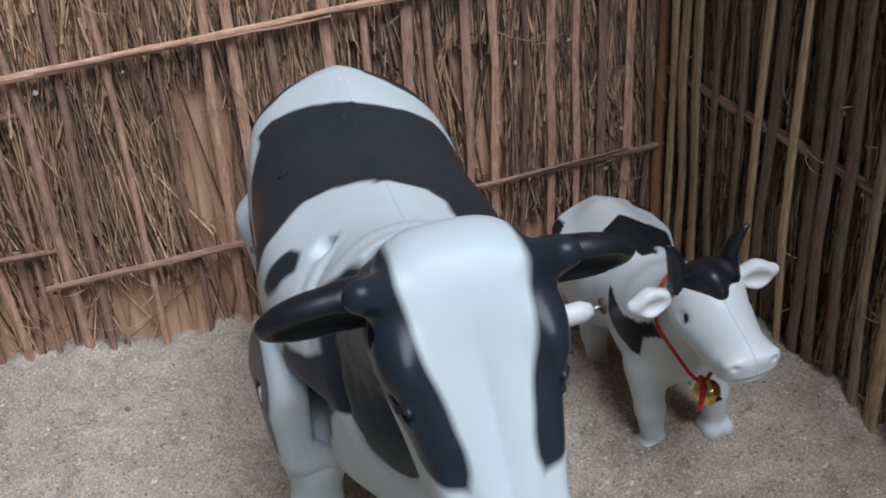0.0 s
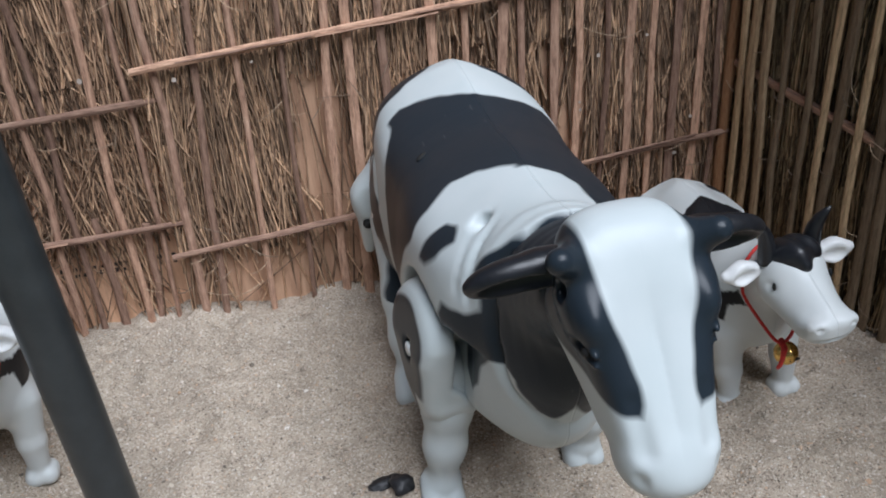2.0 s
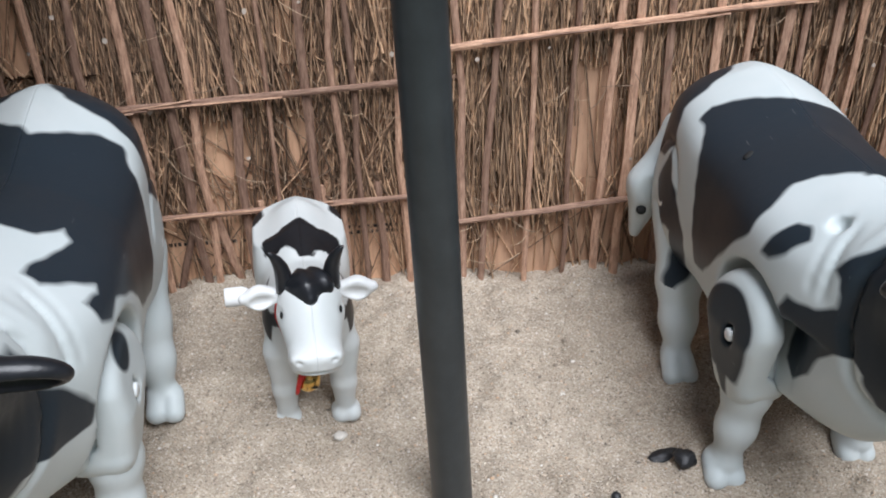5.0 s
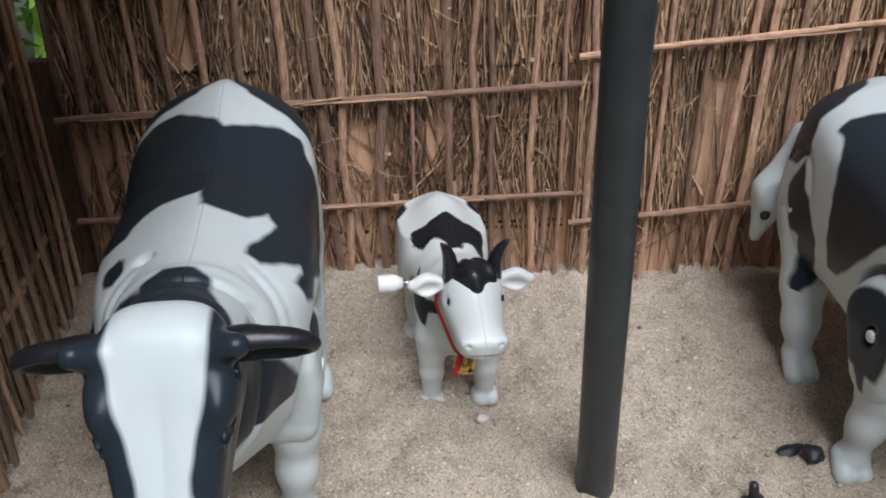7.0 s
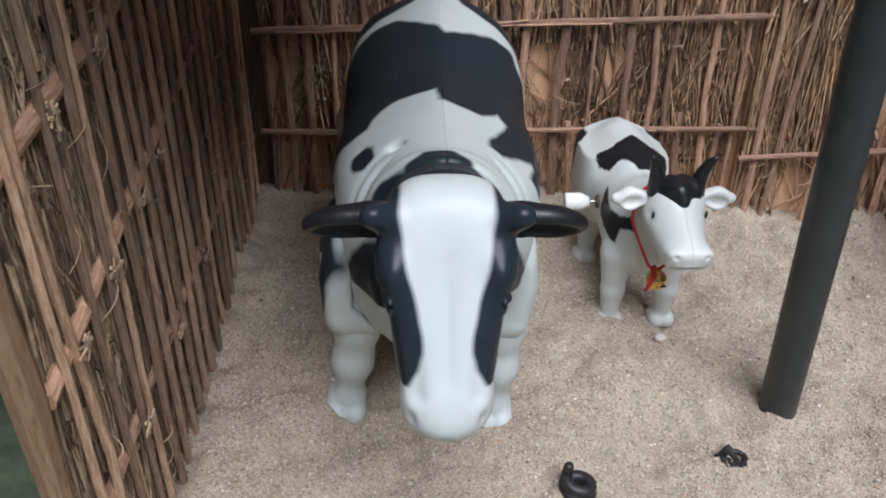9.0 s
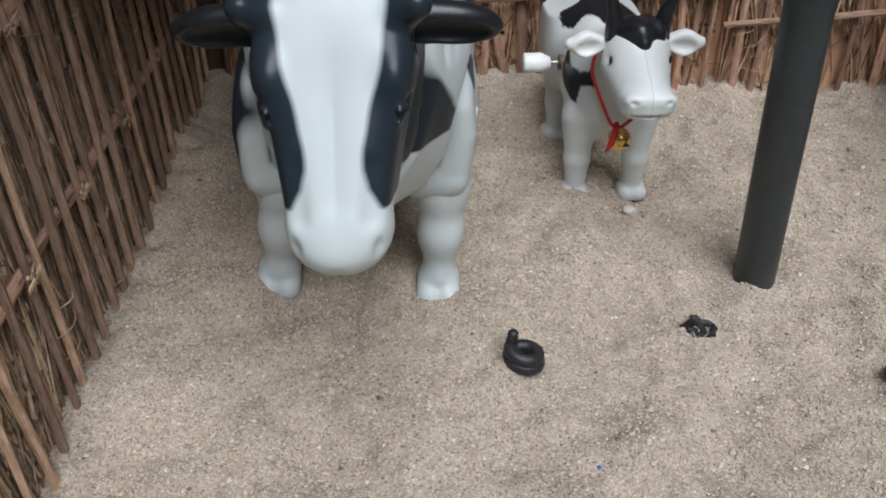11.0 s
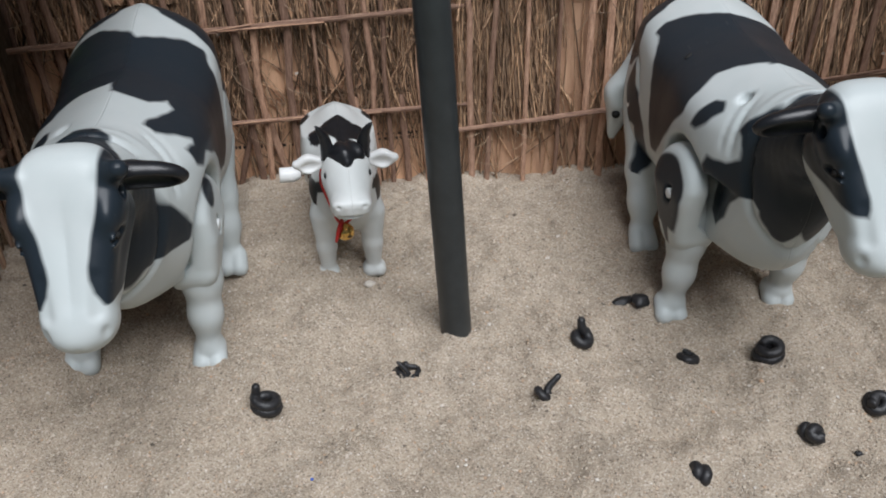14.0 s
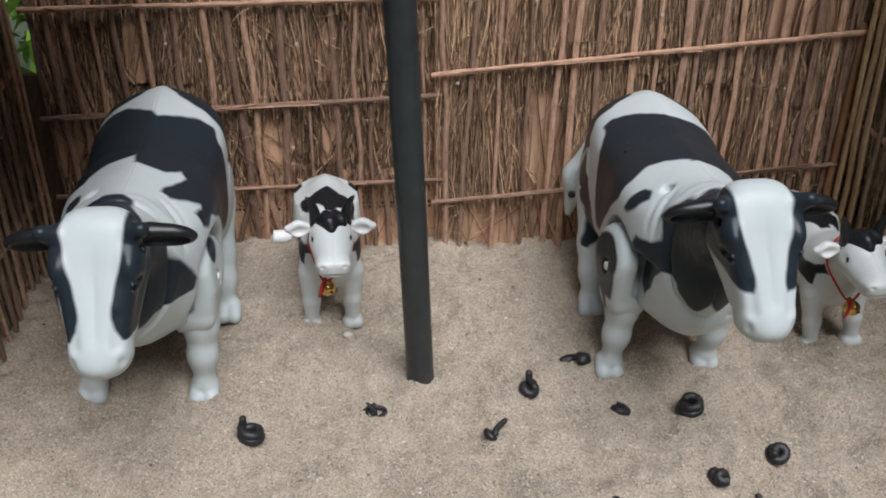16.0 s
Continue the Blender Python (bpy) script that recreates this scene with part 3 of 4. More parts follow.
# ---- the pole ----
def build_pole():
    pole = thing("pole", pose(-0.0013, 0.0075, 0), "dark grey round plastic pole standing in the sand", "pole")
    bm = bmesh.new()
    tube(bm, [(0.0022, 0.0026, -0.045), (0.0006, 0, 0), (-0.0102, -0.0174, 0.30), (-0.0140, -0.0233, 0.40)], 0.0091, 40)
    part("shaft", bm, pole_plastic, pole)
    return pole


build_pole()


# ---- big cows ----
def smax(a, b, k):
    return -union(-a, -b, k)


def rounded(y, z, a, b, ra, rb):
    """A flat rounded bar in the plane of y and z, as a distance."""
    dy, dz = b[0] - a[0], b[1] - a[1]
    t = np.clip(((y - a[0]) * dy + (z - a[1]) * dz) / (dy * dy + dz * dz), 0, 1)
    return np.hypot(y - a[0] - t * dy, z - a[1] - t * dz) - (ra + t * (rb - ra))


def big_body(peg, low, dimple, lift, broad, chest):
    """One hollow moulded trunk with a roof-shaped back and a deep neck; a recess takes each shoulder plate."""
    def field(x, y, z):
        sx = np.abs(x)
        up = z - lift * np.clip((y - 0.03) / 0.065, 0, 1.1) * np.clip((z - 0.07) / 0.05, 0, 1)
        f = joined(0.016,
                   block(x, y, up, (0, 0.030, 0.1010), (0.0440, 0.084, 0.0525), 2.7),
                   block(x, y, up, (0, 0.086, 0.1060), (0.0405, 0.044, 0.0530), 2.7),
                   block(x, y, up, (0, -0.014, 0.1045), (0.0400, 0.044, 0.0495), 2.6))
        top = np.interp(y, (-0.06, 0.0, 0.05, 0.095, 0.125), (0.1580, 0.1568, 0.1572, 0.1612, 0.1530))
        f = smax(f, (up + 0.48 * sx - top) / 1.11, 0.012)
        f = union(f, ball(x, y, z, (0, -0.045, chest[0]), (chest[1], 0.031, chest[2])), 0.014)
        neck = union(limb(x, y, z, (0, -0.034, 0.118), (0, -0.084, 0.1455), 0.0310, 0.0215), limb(x, y, z, (0, -0.042, 0.098), (0, -0.0600, 0.1035), 0.0270, 0.0240), 0.012)
        ring = y - np.interp(z, (0.070, 0.095, 0.115, 0.140, 0.165), (-0.0790, -0.0670, -0.0605, -0.0590, -0.0640))
        fold = np.clip(-ring / 0.003, 0, 1) * np.clip((z - 0.100) / 0.02, 0.25, 1)
        neck = neck + 0.0012 * np.clip(-ring / 0.0015, 0, 1) + 0.00028 * fold * np.sin(ring * 1450.0 + 9 * z)
        neck = neck + 0.0030 * np.exp(-(ring / 0.0014) ** 2)
        f = union(f, neck, 0.010)
        f = f + 0.0016 * np.exp(-(ring / 0.0012) ** 2) * np.clip((0.146 - z) / 0.004, 0, 1)
        rim = ring - 0.0115 + 0.35 * np.clip(sx - 0.012, 0, 1)
        f = f - 0.0008 * np.exp(-(rim / 0.0022) ** 2) * np.clip((z - 0.130) / 0.010, 0, 1)
        for back, depth in ((0.0215, 0.0015), (0.0290, 0.0008)):
            crease = ring - back + 0.75 * np.clip(sx - 0.016, 0, 1)
            f = f + depth * np.exp(-(crease / 0.0016) ** 2) * np.clip((z - 0.118) / 0.006, 0, 1) * np.clip((sx - 0.010) / 0.006, 0, 1) * np.clip((0.150 - z) / 0.006, 0, 1)
        f = union(f, ball(sx, y, z, (0.0315, 0.088, 0.084), (0.0135, 0.026, 0.036)), 0.008)
        hip = np.abs(np.hypot(y - 0.088, (z - 0.092) * 0.8) - 0.0215) / 0.0013
        f = f + 0.0016 * np.exp(-hip ** 2) * np.clip((sx - 0.030) / 0.004, 0, 1) * np.clip((z - 0.096) / 0.006, 0, 1)
        slim = 0.0285 + np.interp(z, (0.062, 0.085), (0.0, broad)) + 0.03 * np.clip((y - low[0] + 0.020) / 0.012, 0, 1) + 0.03 * np.clip((z - peg[1] - 0.014) / 0.010, 0, 1)
        f = smax(f, sx - slim, 0.004)
        recess = rounded(y, z, (peg[0], peg[1] + 0.001), (low[0], low[1] - 0.02), 0.0252, 0.0210)
        f = smax(f, -np.maximum(recess, 0.0275 - sx), 0.0018)
        f = carve(f, ball(x, y, z, dimple, (0.0046, 0.0036, 0.0042)), 0.0004)
        return f
    return field


def big_head(x, y, z):
    """Flat broad forehead, horn stubs, bulging brows over lidded eyes, flat cheeks and a flaring muzzle."""
    sx = np.abs(x)
    x, sx = x / 1.06, sx / 1.06
    k = np.clip((0.140 - z) / 0.04, 0, 1)
    y, z = y - 0.0010 * k, z - 0.0018 * k
    f = joined(0.008,
               block(x, y, z, (0, -0.0965, 0.1540), (0.0190, 0.0165, 0.0190), 3.0),
               limb(sx, y, z, (0.0085, -0.1035, 0.1520), (0.0040, -0.1285, 0.1155), 0.0118, 0.0095),
               limb(x, y, z, (0, -0.091, 0.1345), (0, -0.122, 0.1095), 0.0185, 0.0115))
    f = union(f, limb(sx, y, z, (0.0118, -0.092, 0.1420), (0.0078, -0.1170, 0.1180), 0.0084, 0.0068), 0.005)
    f = union(f, ball(x, y, z, (0, -0.1295, 0.1080), (0.0136, 0.0130, 0.0118)), 0.005)
    f = smax(f, (-0.81 * y + 0.586 * z - 0.1830), 0.006)
    f = union(f, ball(sx, y, z, (0.0160, -0.1090, 0.1495), (0.0046, 0.0085, 0.0072)), 0.004)
    f = union(f, limb(sx, y, z, (0.0150, -0.0995, 0.1620), (0.0220, -0.1055, 0.1675), 0.0064, 0.0040), 0.0025)
    f = carve(f, ball(sx, y, z, (0.0200, -0.1140, 0.1425), (0.0034, 0.0052, 0.0030)), 0.0014)
    f = union(f, limb(sx, y, z, (0.0186, -0.1085, 0.1465), (0.0172, -0.1190, 0.1432), 0.0013, 0.0009), 0.0008)
    f = union(f, limb(sx, y, z, (0.0186, -0.1080, 0.1410), (0.0170, -0.1185, 0.1395), 0.0012, 0.0008), 0.0008)
    f = carve(f, ball(sx, y, z, (0.0198, -0.1030, 0.1560), (0.0034, 0.0028, 0.0030)), 0.0010)
    f = carve(f, ball(sx, y, z, (0.0118, -0.1390, 0.1095), (0.0022, 0.0032, 0.0038)), 0.0012)
    f = carve(f, limb(x, y, z, (-0.011, -0.1385, 0.0985), (0.011, -0.1385, 0.0985), 0.0009, 0.0009), 0.0012)
    f = carve(f, limb(x, y, z, (0, -0.1430, 0.1045), (0, -0.1370, 0.0960), 0.0008, 0.0008), 0.0012)
    f = carve(f, limb(sx, y, z, (0.0100, -0.1290, 0.1320), (0.0098, -0.1365, 0.1190), 0.0010, 0.0018), 0.004)
    return f


def head_spots(jaw_line):
    """White blaze, muzzle and jaw; the rest of the head is black."""
    def field(x, y, z):
        return head_mark(x, y, z, jaw_line)
    return field


def head_mark(x, y, z, jaw_line):
    sx = np.abs(x) / 1.05
    z = z - 0.0018 * np.clip((0.140 - z) / 0.04, 0, 1)
    blaze = np.interp(z, (0.1165, 0.1195, 0.1252, 0.1305, 0.1357, 0.143, 0.1503, 0.1586, 0.168), (0.020, 0.0118, 0.0084, 0.0074, 0.0077, 0.0093, 0.0113, 0.0132, 0.0144))
    jaw = (jaw_line + 0.26 * (y + 0.09)) - z
    return np.maximum(blaze - sx, np.minimum(jaw, -(y + 0.0885))) + warp(x, y, z, 0.0002, 300.0)


def big_ear(x, y, z):
    """A thick-walled boat-shaped ear, hollow on its lower front."""
    f = union(limb(x, y, z, (-0.005, 0.0005, 0.0), (0.006, 0, 0.0), 0.0045, 0.0058), ball(x, y, z, (0.0130, 0, 0), (0.0168, 0.0056, 0.0079)), 0.004)
    return carve(f, ball(x, y, z, (0.0132, -0.0046, -0.0002), (0.0142, 0.0062, 0.0060)), 0.0008)


def big_leg(hip, knee, foot, r0, r1, outward):
    hip, knee, foot = np.array(hip), np.array(knee), np.array(foot)

    def field(x, y, z):
        fet = foot + (knee - foot) * 0.28 + np.array((0, 0.001, 0))
        mid = foot + (knee - foot) * 0.60
        f = joined(0.008, limb(x, y, z, hip, knee, r0, r1), limb(x, y, z, knee, mid, r1, r1 * 0.82), limb(x, y, z, mid, fet, r1 * 0.82, 0.0066))
        f = union(f, ball(x, y, z, fet - np.array((0, -0.001, 0.004)), (0.0078, 0.0084, 0.0050)), 0.005)
        hoof = limb(x, y, z, foot + np.array((-0.0042, -0.004, 0.004)), foot + np.array((-0.0036, 0.004, 0.009)), 0.0058, 0.0057)
        hoof = np.minimum(hoof, limb(x, y, z, foot + np.array((0.0042, -0.004, 0.004)), foot + np.array((0.0036, 0.004, 0.009)), 0.0058, 0.0057))
        f = union(f, hoof, 0.0016)
        f = f + 0.0003 * np.exp(-((z - foot[2] - 0.0145) / 0.0010) ** 2)
        return np.maximum(f, foot[2] - z)
    return field


def paddle(side, peg, low):
    """The upper part of a front leg: a thick rounded plate with a flat face and a peg hole, set in the shoulder's recess."""
    def field(x, y, z):
        out = np.abs(x)
        f = smax(rounded(y, z, peg, low, 0.0218, 0.0138), out - np.interp(z, (0.045, 0.060, 0.082, 0.112), (0.0460, 0.0490, 0.0510, 0.0465)), 0.0085)
        f = smax(f, 0.0365 - out - 0.012 * np.clip((peg[1] - 0.020 - z) / 0.012, 0, 1), 0.002)
        hole = np.hypot(y - peg[0] + 0.002, (z - peg[1] + 0.006) * 0.72) - 0.0037
        return smax(f, -np.maximum(hole, 0.0452 - out), 0.0006)
    return field


def big_tail(x, y, z):
    f = joined(0.006, limb(x, y, z, (-0.004, 0.118, 0.126), (-0.024, 0.129, 0.108), 0.0072, 0.0075), limb(x, y, z, (-0.024, 0.129, 0.108), (-0.0400, 0.117, 0.078), 0.0075, 0.0115),
               limb(x, y, z, (-0.0400, 0.117, 0.078), (-0.0440, 0.118, 0.046), 0.0122, 0.0034))
    f = smax(f, np.abs(y - 0.117) - 0.0082 - 0.6 * np.clip(z - 0.085, 0, 1), 0.003)
    return carve(f, ball(x, y, z, (-0.0452, 0.1080, 0.0655), (0.0032, 0.0045, 0.0032)), 0.0008)


def big_cow(m, label, body_spots, paddle_spots, rear_feet, front_feet, peg, low, head_turn, dimple, lift, slot=(), splay=0, broad=0.0, jaw=0.1370, chest=(0.0775, 0.0220, 0.0265)):
    cow = thing("toy_cow", m, label, "toy cow", "large plastic cows")
    part_of = lambda name, field, lo, hi, step, spot, text="", mat=cow_paint: link(name, spotted(surface(name, field, lo, hi, step), spot), mat, cow, text)
    body = part_of("body", big_body(peg, low, dimple, lift, broad, chest), (-0.06, -0.12, 0.03), (0.06, 0.14, 0.175), 0.0014, body_spots)
    head = part_of("head", big_head, (-0.036, -0.155, 0.086), (0.036, -0.065, 0.186), 0.0008, head_spots(jaw), "white-blazed black head with moulded eyes", head_paint)
    head.matrix_local = head_turn
    for a, b, mat, text in slot:
        a, b = Vector(a), Vector(b)
        bm = bmesh.new()
        out = Vector((a.x, 0, a.z - 0.095)).normalized()
        bmesh.ops.create_uvsphere(bm, u_segments=16, v_segments=10, radius=1.0, matrix=Matrix.Diagonal(((b - a).length / 2, 0.0017 if mat is dark_hole else 0.0005, 0.0009, 1)))
        ax = (b - a).normalized()
        turn = Matrix((ax, out.cross(ax).normalized(), ax.cross(out.cross(ax)).normalized())).transposed().to_4x4()
        hole = part("peg_slot", bm, mat, body, text)
        hole.matrix_local = Matrix.Translation((a + b) / 2) @ turn
    tail = part_of("tail", big_tail, (-0.064, 0.09, 0.032), (0.02, 0.15, 0.145), 0.0015, none, "white plastic tail with a peg hole")
    bm = bmesh.new()
    bmesh.ops.create_uvsphere(bm, u_segments=12, v_segments=8, radius=0.0029)
    part("peg_hole", bm, dark_hole, tail, "small dark peg hole").location = (-0.0450, 0.1105, 0.0655)
    for side in (-1, 1):
        me = surface("ear", big_ear, (-0.012, -0.010, -0.012), (0.034, 0.010, 0.012), 0.0006)
        ear = link("ear", me, black_plastic, cow, "glossy black hollow ear")
        ear.matrix_local = head_turn @ pose(side * 0.0182, -0.0930, 0.1580, 32, side * 7, 4 * side) @ Matrix.Diagonal((side, 1, 1, 1))
        if side < 0:
            me.flip_normals()
    for side, foot in zip((-1, 1), front_feet):
        plate = part_of("shoulder_plate", paddle(side, peg, low), (side * 0.037 - 0.018, min(peg[0], low[0]) - 0.024, low[1] - 0.018), (side * 0.037 + 0.018, peg[0] + 0.024, peg[1] + 0.025), 0.0011, paddle_spots(side), "jointed upper leg plate with a round peg hole")
        plate.matrix_local = pose(side * 0.040, peg[0], 0, 0, 0, side * -splay) @ pose(side * -(0.0405 + (0.45 * broad if side > 0 else 0)), -peg[0], 0)
        pin = part("peg", tube(bmesh.new(), [(side * x, peg[0] - 0.002, peg[1] - 0.006) for x in (0.0420, 0.0500, 0.0505)], [0.0031, 0.0031, 0.0025], 14), white_plastic, plate, "pale round peg end")
        knee = (side * 0.0330, low[0], low[1] - 0.009)
        lo = [min(a, b) - 0.022 for a, b in zip(foot, knee)]
        hi = [max(a, b) + 0.022 for a, b in zip(foot, knee)]
        part_of("front_leg", big_leg((side * 0.0325, low[0] + 0.002, low[1] + 0.010), knee, foot, 0.0112, 0.0100, side), (lo[0], lo[1] - 0.004, foot[2] - 0.006), (hi[0], max(hi[1], 0.012), low[1] + 0.022), 0.0011, none)
    for side, foot in zip((-1, 1), rear_feet):
        hip, knee = (side * 0.029, 0.088, 0.078), (side * 0.0335, (foot[1] + 0.095) / 2, 0.045)
        part_of("rear_leg", big_leg(hip, knee, foot, 0.018, 0.0110, side), (min(side * 0.036, foot[0]) - 0.028, foot[1] - 0.028, foot[2] - 0.006), (max(side * 0.036, foot[0]) + 0.028, 0.118, 0.105), 0.0014, lambda x, y, z: np.where(z > 0.047, body_spots(x, y, z), 0.02))
    bag = lambda x, y, z: joined(0.004, ball(x, y, z, (0, 0.058, 0.0500), (0.0150, 0.0170, 0.0110)), *[limb(np.abs(x), y, z, (0.0065, t, 0.044), (0.0075, t, 0.0345), 0.0026, 0.0019) for t in (0.051, 0.065)])
    link("udder", surface("udder", bag, (-0.02, 0.036, 0.029), (0.02, 0.080, 0.066), 0.0012), udder_pink, cow, "pink moulded udder under the belly")
    for side in (-1, 1):
        thigh = part("thigh_peg", tube(bmesh.new(), [(side * x, 0.0835, 0.0870) for x in (0.0380, 0.0458, 0.0462)], [0.0036, 0.0036, 0.0028], 18), white_plastic, cow, "pale round peg end in the thigh")
        thigh.matrix_local = pose(0, 0, 0)
        bm = bmesh.new()
        bmesh.ops.create_uvsphere(bm, u_segments=14, v_segments=10, radius=0.0019)
        eye = part("eye", bm, dark_hole, cow, "small glossy black moulded eye")
        eye.matrix_local = head_turn @ pose(side * 0.0188, -0.1145, 0.1425)
    return cow


def outlines(*shapes):
    """Spots drawn as closed outlines on the unrolled hide: along the back, and round it from the ridge."""
    def field(x, y, z):
        v = 0.045 * np.arctan2(x, z - 0.095)
        out = np.full(x.shape, 0.02)
        for shape in shapes:
            near, inside = np.full(x.shape, 1.0), np.zeros(x.shape, bool)
            for (ya, va), (yb, vb) in zip(shape, shape[1:] + shape[:1]):
                dy, dv = yb - ya, vb - va
                t = np.clip(((y - ya) * dy + (v - va) * dv) / (dy * dy + dv * dv + 1e-12), 0, 1)
                near = np.minimum(near, np.hypot(y - ya - t * dy, v - va - t * dv))
                over = (va > v) != (vb > v)
                inside ^= over & (y < ya + (v - va) * dy / (dv if abs(dv) > 1e-9 else 1e-9))
            out = np.minimum(out, np.where(inside, -near, near))
        return out - 0.0004 + warp(x, y, z, 0.0004, 420.0)
    return field


def mirrored(shape):
    return [(a, -b) for a, b in shape]


SADDLE_RR = [(0.057, 0.003), (0.060, -0.002), (0.071, -0.015), (0.077, -0.026), (0.074, -0.032), (0.063, -0.034), (0.054, -0.043), (0.049, -0.056), (0.044, -0.072), (0.038, -0.088),
             (0.026, -0.085), (0.010, -0.064), (-0.007, -0.044), (-0.007, -0.033), (-0.001, -0.022), (-0.003, -0.013), (-0.011, -0.001), (-0.013, 0.003)]
SADDLE_RL = [(0.057, -0.002), (0.061, 0.014), (0.065, 0.029), (0.057, 0.036), (0.050, 0.050), (0.040, 0.070), (-0.010, 0.075), (-0.035, 0.055), (-0.040, 0.035),
             (-0.042, 0.016), (-0.030, 0.015), (-0.022, 0.0155), (-0.016, 0.011), (-0.013, -0.002)]
OVAL_R = [(-0.0193, -0.0448), (-0.0205, -0.0385), (-0.0237, -0.0296), (-0.0286, -0.0274), (-0.0345, -0.0300), (-0.0308, -0.0388), (-0.0245, -0.0446)]
RUMP = [(0.101, -0.011), (0.093, -0.023), (0.092, -0.034), (0.084, -0.046), (0.092, -0.056), (0.112, -0.062), (0.145, -0.060), (0.145, -0.004), (0.118, -0.004)]
THIGH = [(0.085, -0.050), (0.080, -0.0565), (0.0748, -0.0621), (0.0637, -0.0704), (0.0535, -0.0835), (0.0530, -0.0930), (0.0570, -0.1030), (0.0580, -0.1100), (0.0610, -0.1100), (0.0660, -0.1040), (0.0700, -0.0960), (0.0690, -0.0875), (0.0785, -0.0885), (0.0920, -0.0700)]
NECK_R = [(-0.0620, 0.002), (-0.0610, -0.0115), (-0.0579, -0.0149), (-0.0542, -0.0215), (-0.0495, -0.0296), (-0.0540, -0.0303), (-0.0570, -0.0330), (-0.0570, -0.0385), (-0.0504, -0.0461), (-0.0398, -0.0503),
          (-0.0340, -0.0650), (-0.0340, -0.0960), (-0.0418, -0.1010), (-0.0508, -0.0890), (-0.0543, -0.0716), (-0.0600, -0.0607), (-0.0665, -0.0548), (-0.0715, -0.0610), (-0.0735, -0.0887), (-0.0745, -0.1050), (-0.0768, -0.1196), (-0.0800, -0.1300), (-0.0820, -0.1450), (-0.130, -0.1450), (-0.130, 0.002)]
SADDLE_LR = [(0.060, 0.003), (0.064, 0.0), (0.068, -0.004), (0.080, -0.015), (0.079, -0.026), (0.075, -0.033), (0.069, -0.037), (0.059, -0.045), (0.045, -0.060), (0.020, -0.072), (-0.003, -0.052),
             (-0.009, -0.034), (-0.007, -0.027), (0.004, -0.022), (0.008, -0.015), (0.0086, -0.005), (0.0114, 0.003)]
SADDLE_LL = [(0.059, -0.001), (0.066, 0.0097), (0.0748, 0.0216), (0.0751, 0.0291), (0.0645, 0.0347), (0.060, 0.0476), (0.059, 0.0545), (0.0594, 0.0745), (0.054, 0.0875), (0.023, 0.0732), (0.005, 0.0535),
             (-0.0151, 0.0435), (-0.0243, 0.0454), (-0.0306, 0.0416), (-0.0314, 0.0333), (-0.0223, 0.0371), (-0.0189, 0.035), (-0.0267, 0.0266), (-0.0332, 0.0199), (-0.0306, 0.0152),
             (-0.0252, 0.0157), (-0.0134, 0.0209), (-0.0024, 0.0242), (0.0052, 0.0212), (-0.0039, 0.014), (-0.004, 0.006), (-0.0022, -0.001)]
OVAL_L = [(-0.0296, -0.0334), (-0.0246, -0.0314), (-0.0220, -0.0265), (-0.0245, -0.0235), (-0.0333, -0.0236), (-0.0370, -0.0276), (-0.0332, -0.0324)]
NAPE_L = [(-0.0522, -0.0060), (-0.0525, 0.002), (-0.0600, 0.006), (-0.0714, 0.0075), (-0.120, 0.030), (-0.120, -0.040), (-0.070, -0.030), (-0.056, -0.027), (-0.0550, -0.0195), (-0.0595, -0.0118), (-0.0560, -0.0084)]
NECK_L = [(-0.0680, 0.0180), (-0.0600, 0.0309), (-0.0580, 0.0391), (-0.0540, 0.0473), (-0.0453, 0.0649), (-0.0485, 0.0737), (-0.0600, 0.0735), (-0.0656, 0.0728), (-0.0738, 0.0725), (-0.0770, 0.0979), (-0.0785, 0.1200), (-0.130, 0.130), (-0.130, 0.0180)]
RUMP_RIGHT = [(0.104, 0.003), (0.0930, 0.0084), (0.0885, 0.0180), (0.0855, 0.0290), (0.0825, 0.0390), (0.0800, 0.0500), (0.0900, 0.0600), (0.145, 0.060), (0.145, 0.002)]
spots_right = outlines(SADDLE_RR, SADDLE_RL, OVAL_R, RUMP, RUMP_RIGHT, THIGH, NECK_R, mirrored(NECK_R))
spots_left = outlines(SADDLE_LR, SADDLE_LL, OVAL_L, mirrored(RUMP_RIGHT), RUMP_RIGHT, NAPE_L, NECK_L, mirrored(NECK_L))


def plate_paint(peg, low, inner=0.0400, wide=0.0182):
    """Black on the plate's outer face, with a drip at its lower edge."""
    def field(x, y, z):
        out = np.abs(x)
        face = smax(smax(inner - out, low[1] + 0.003 - z, 0.003), rounded(y, z, (peg[0] + 0.0018, peg[1] - 0.0030), (low[0] + 0.002, low[1]), wide, 0.0118), 0.003)
        drip = np.maximum(rounded(y, z, (low[0] + 0.003, low[1] + 0.012), (low[0] - 0.001, low[1] - 0.006), 0.0066, 0.0022), inner - 0.001 - out)
        return np.minimum(face, drip) + warp(x, y, z, 0.0003, 300.0)
    return field


def plate_right(side):
    return plate_paint(PEG_R, LOW_R) if side < 0 else spots(((side * 0.052, -0.006, 0.080), (0.01, 0.009, 0.016)))


def plate_left(side):
    return spots(((side * 0.053, -0.018, 0.1080), (0.0125, 0.0100, 0.0105))) if side > 0 else plate_paint(PEG_L, LOW_L, 0.0385, 0.0245)


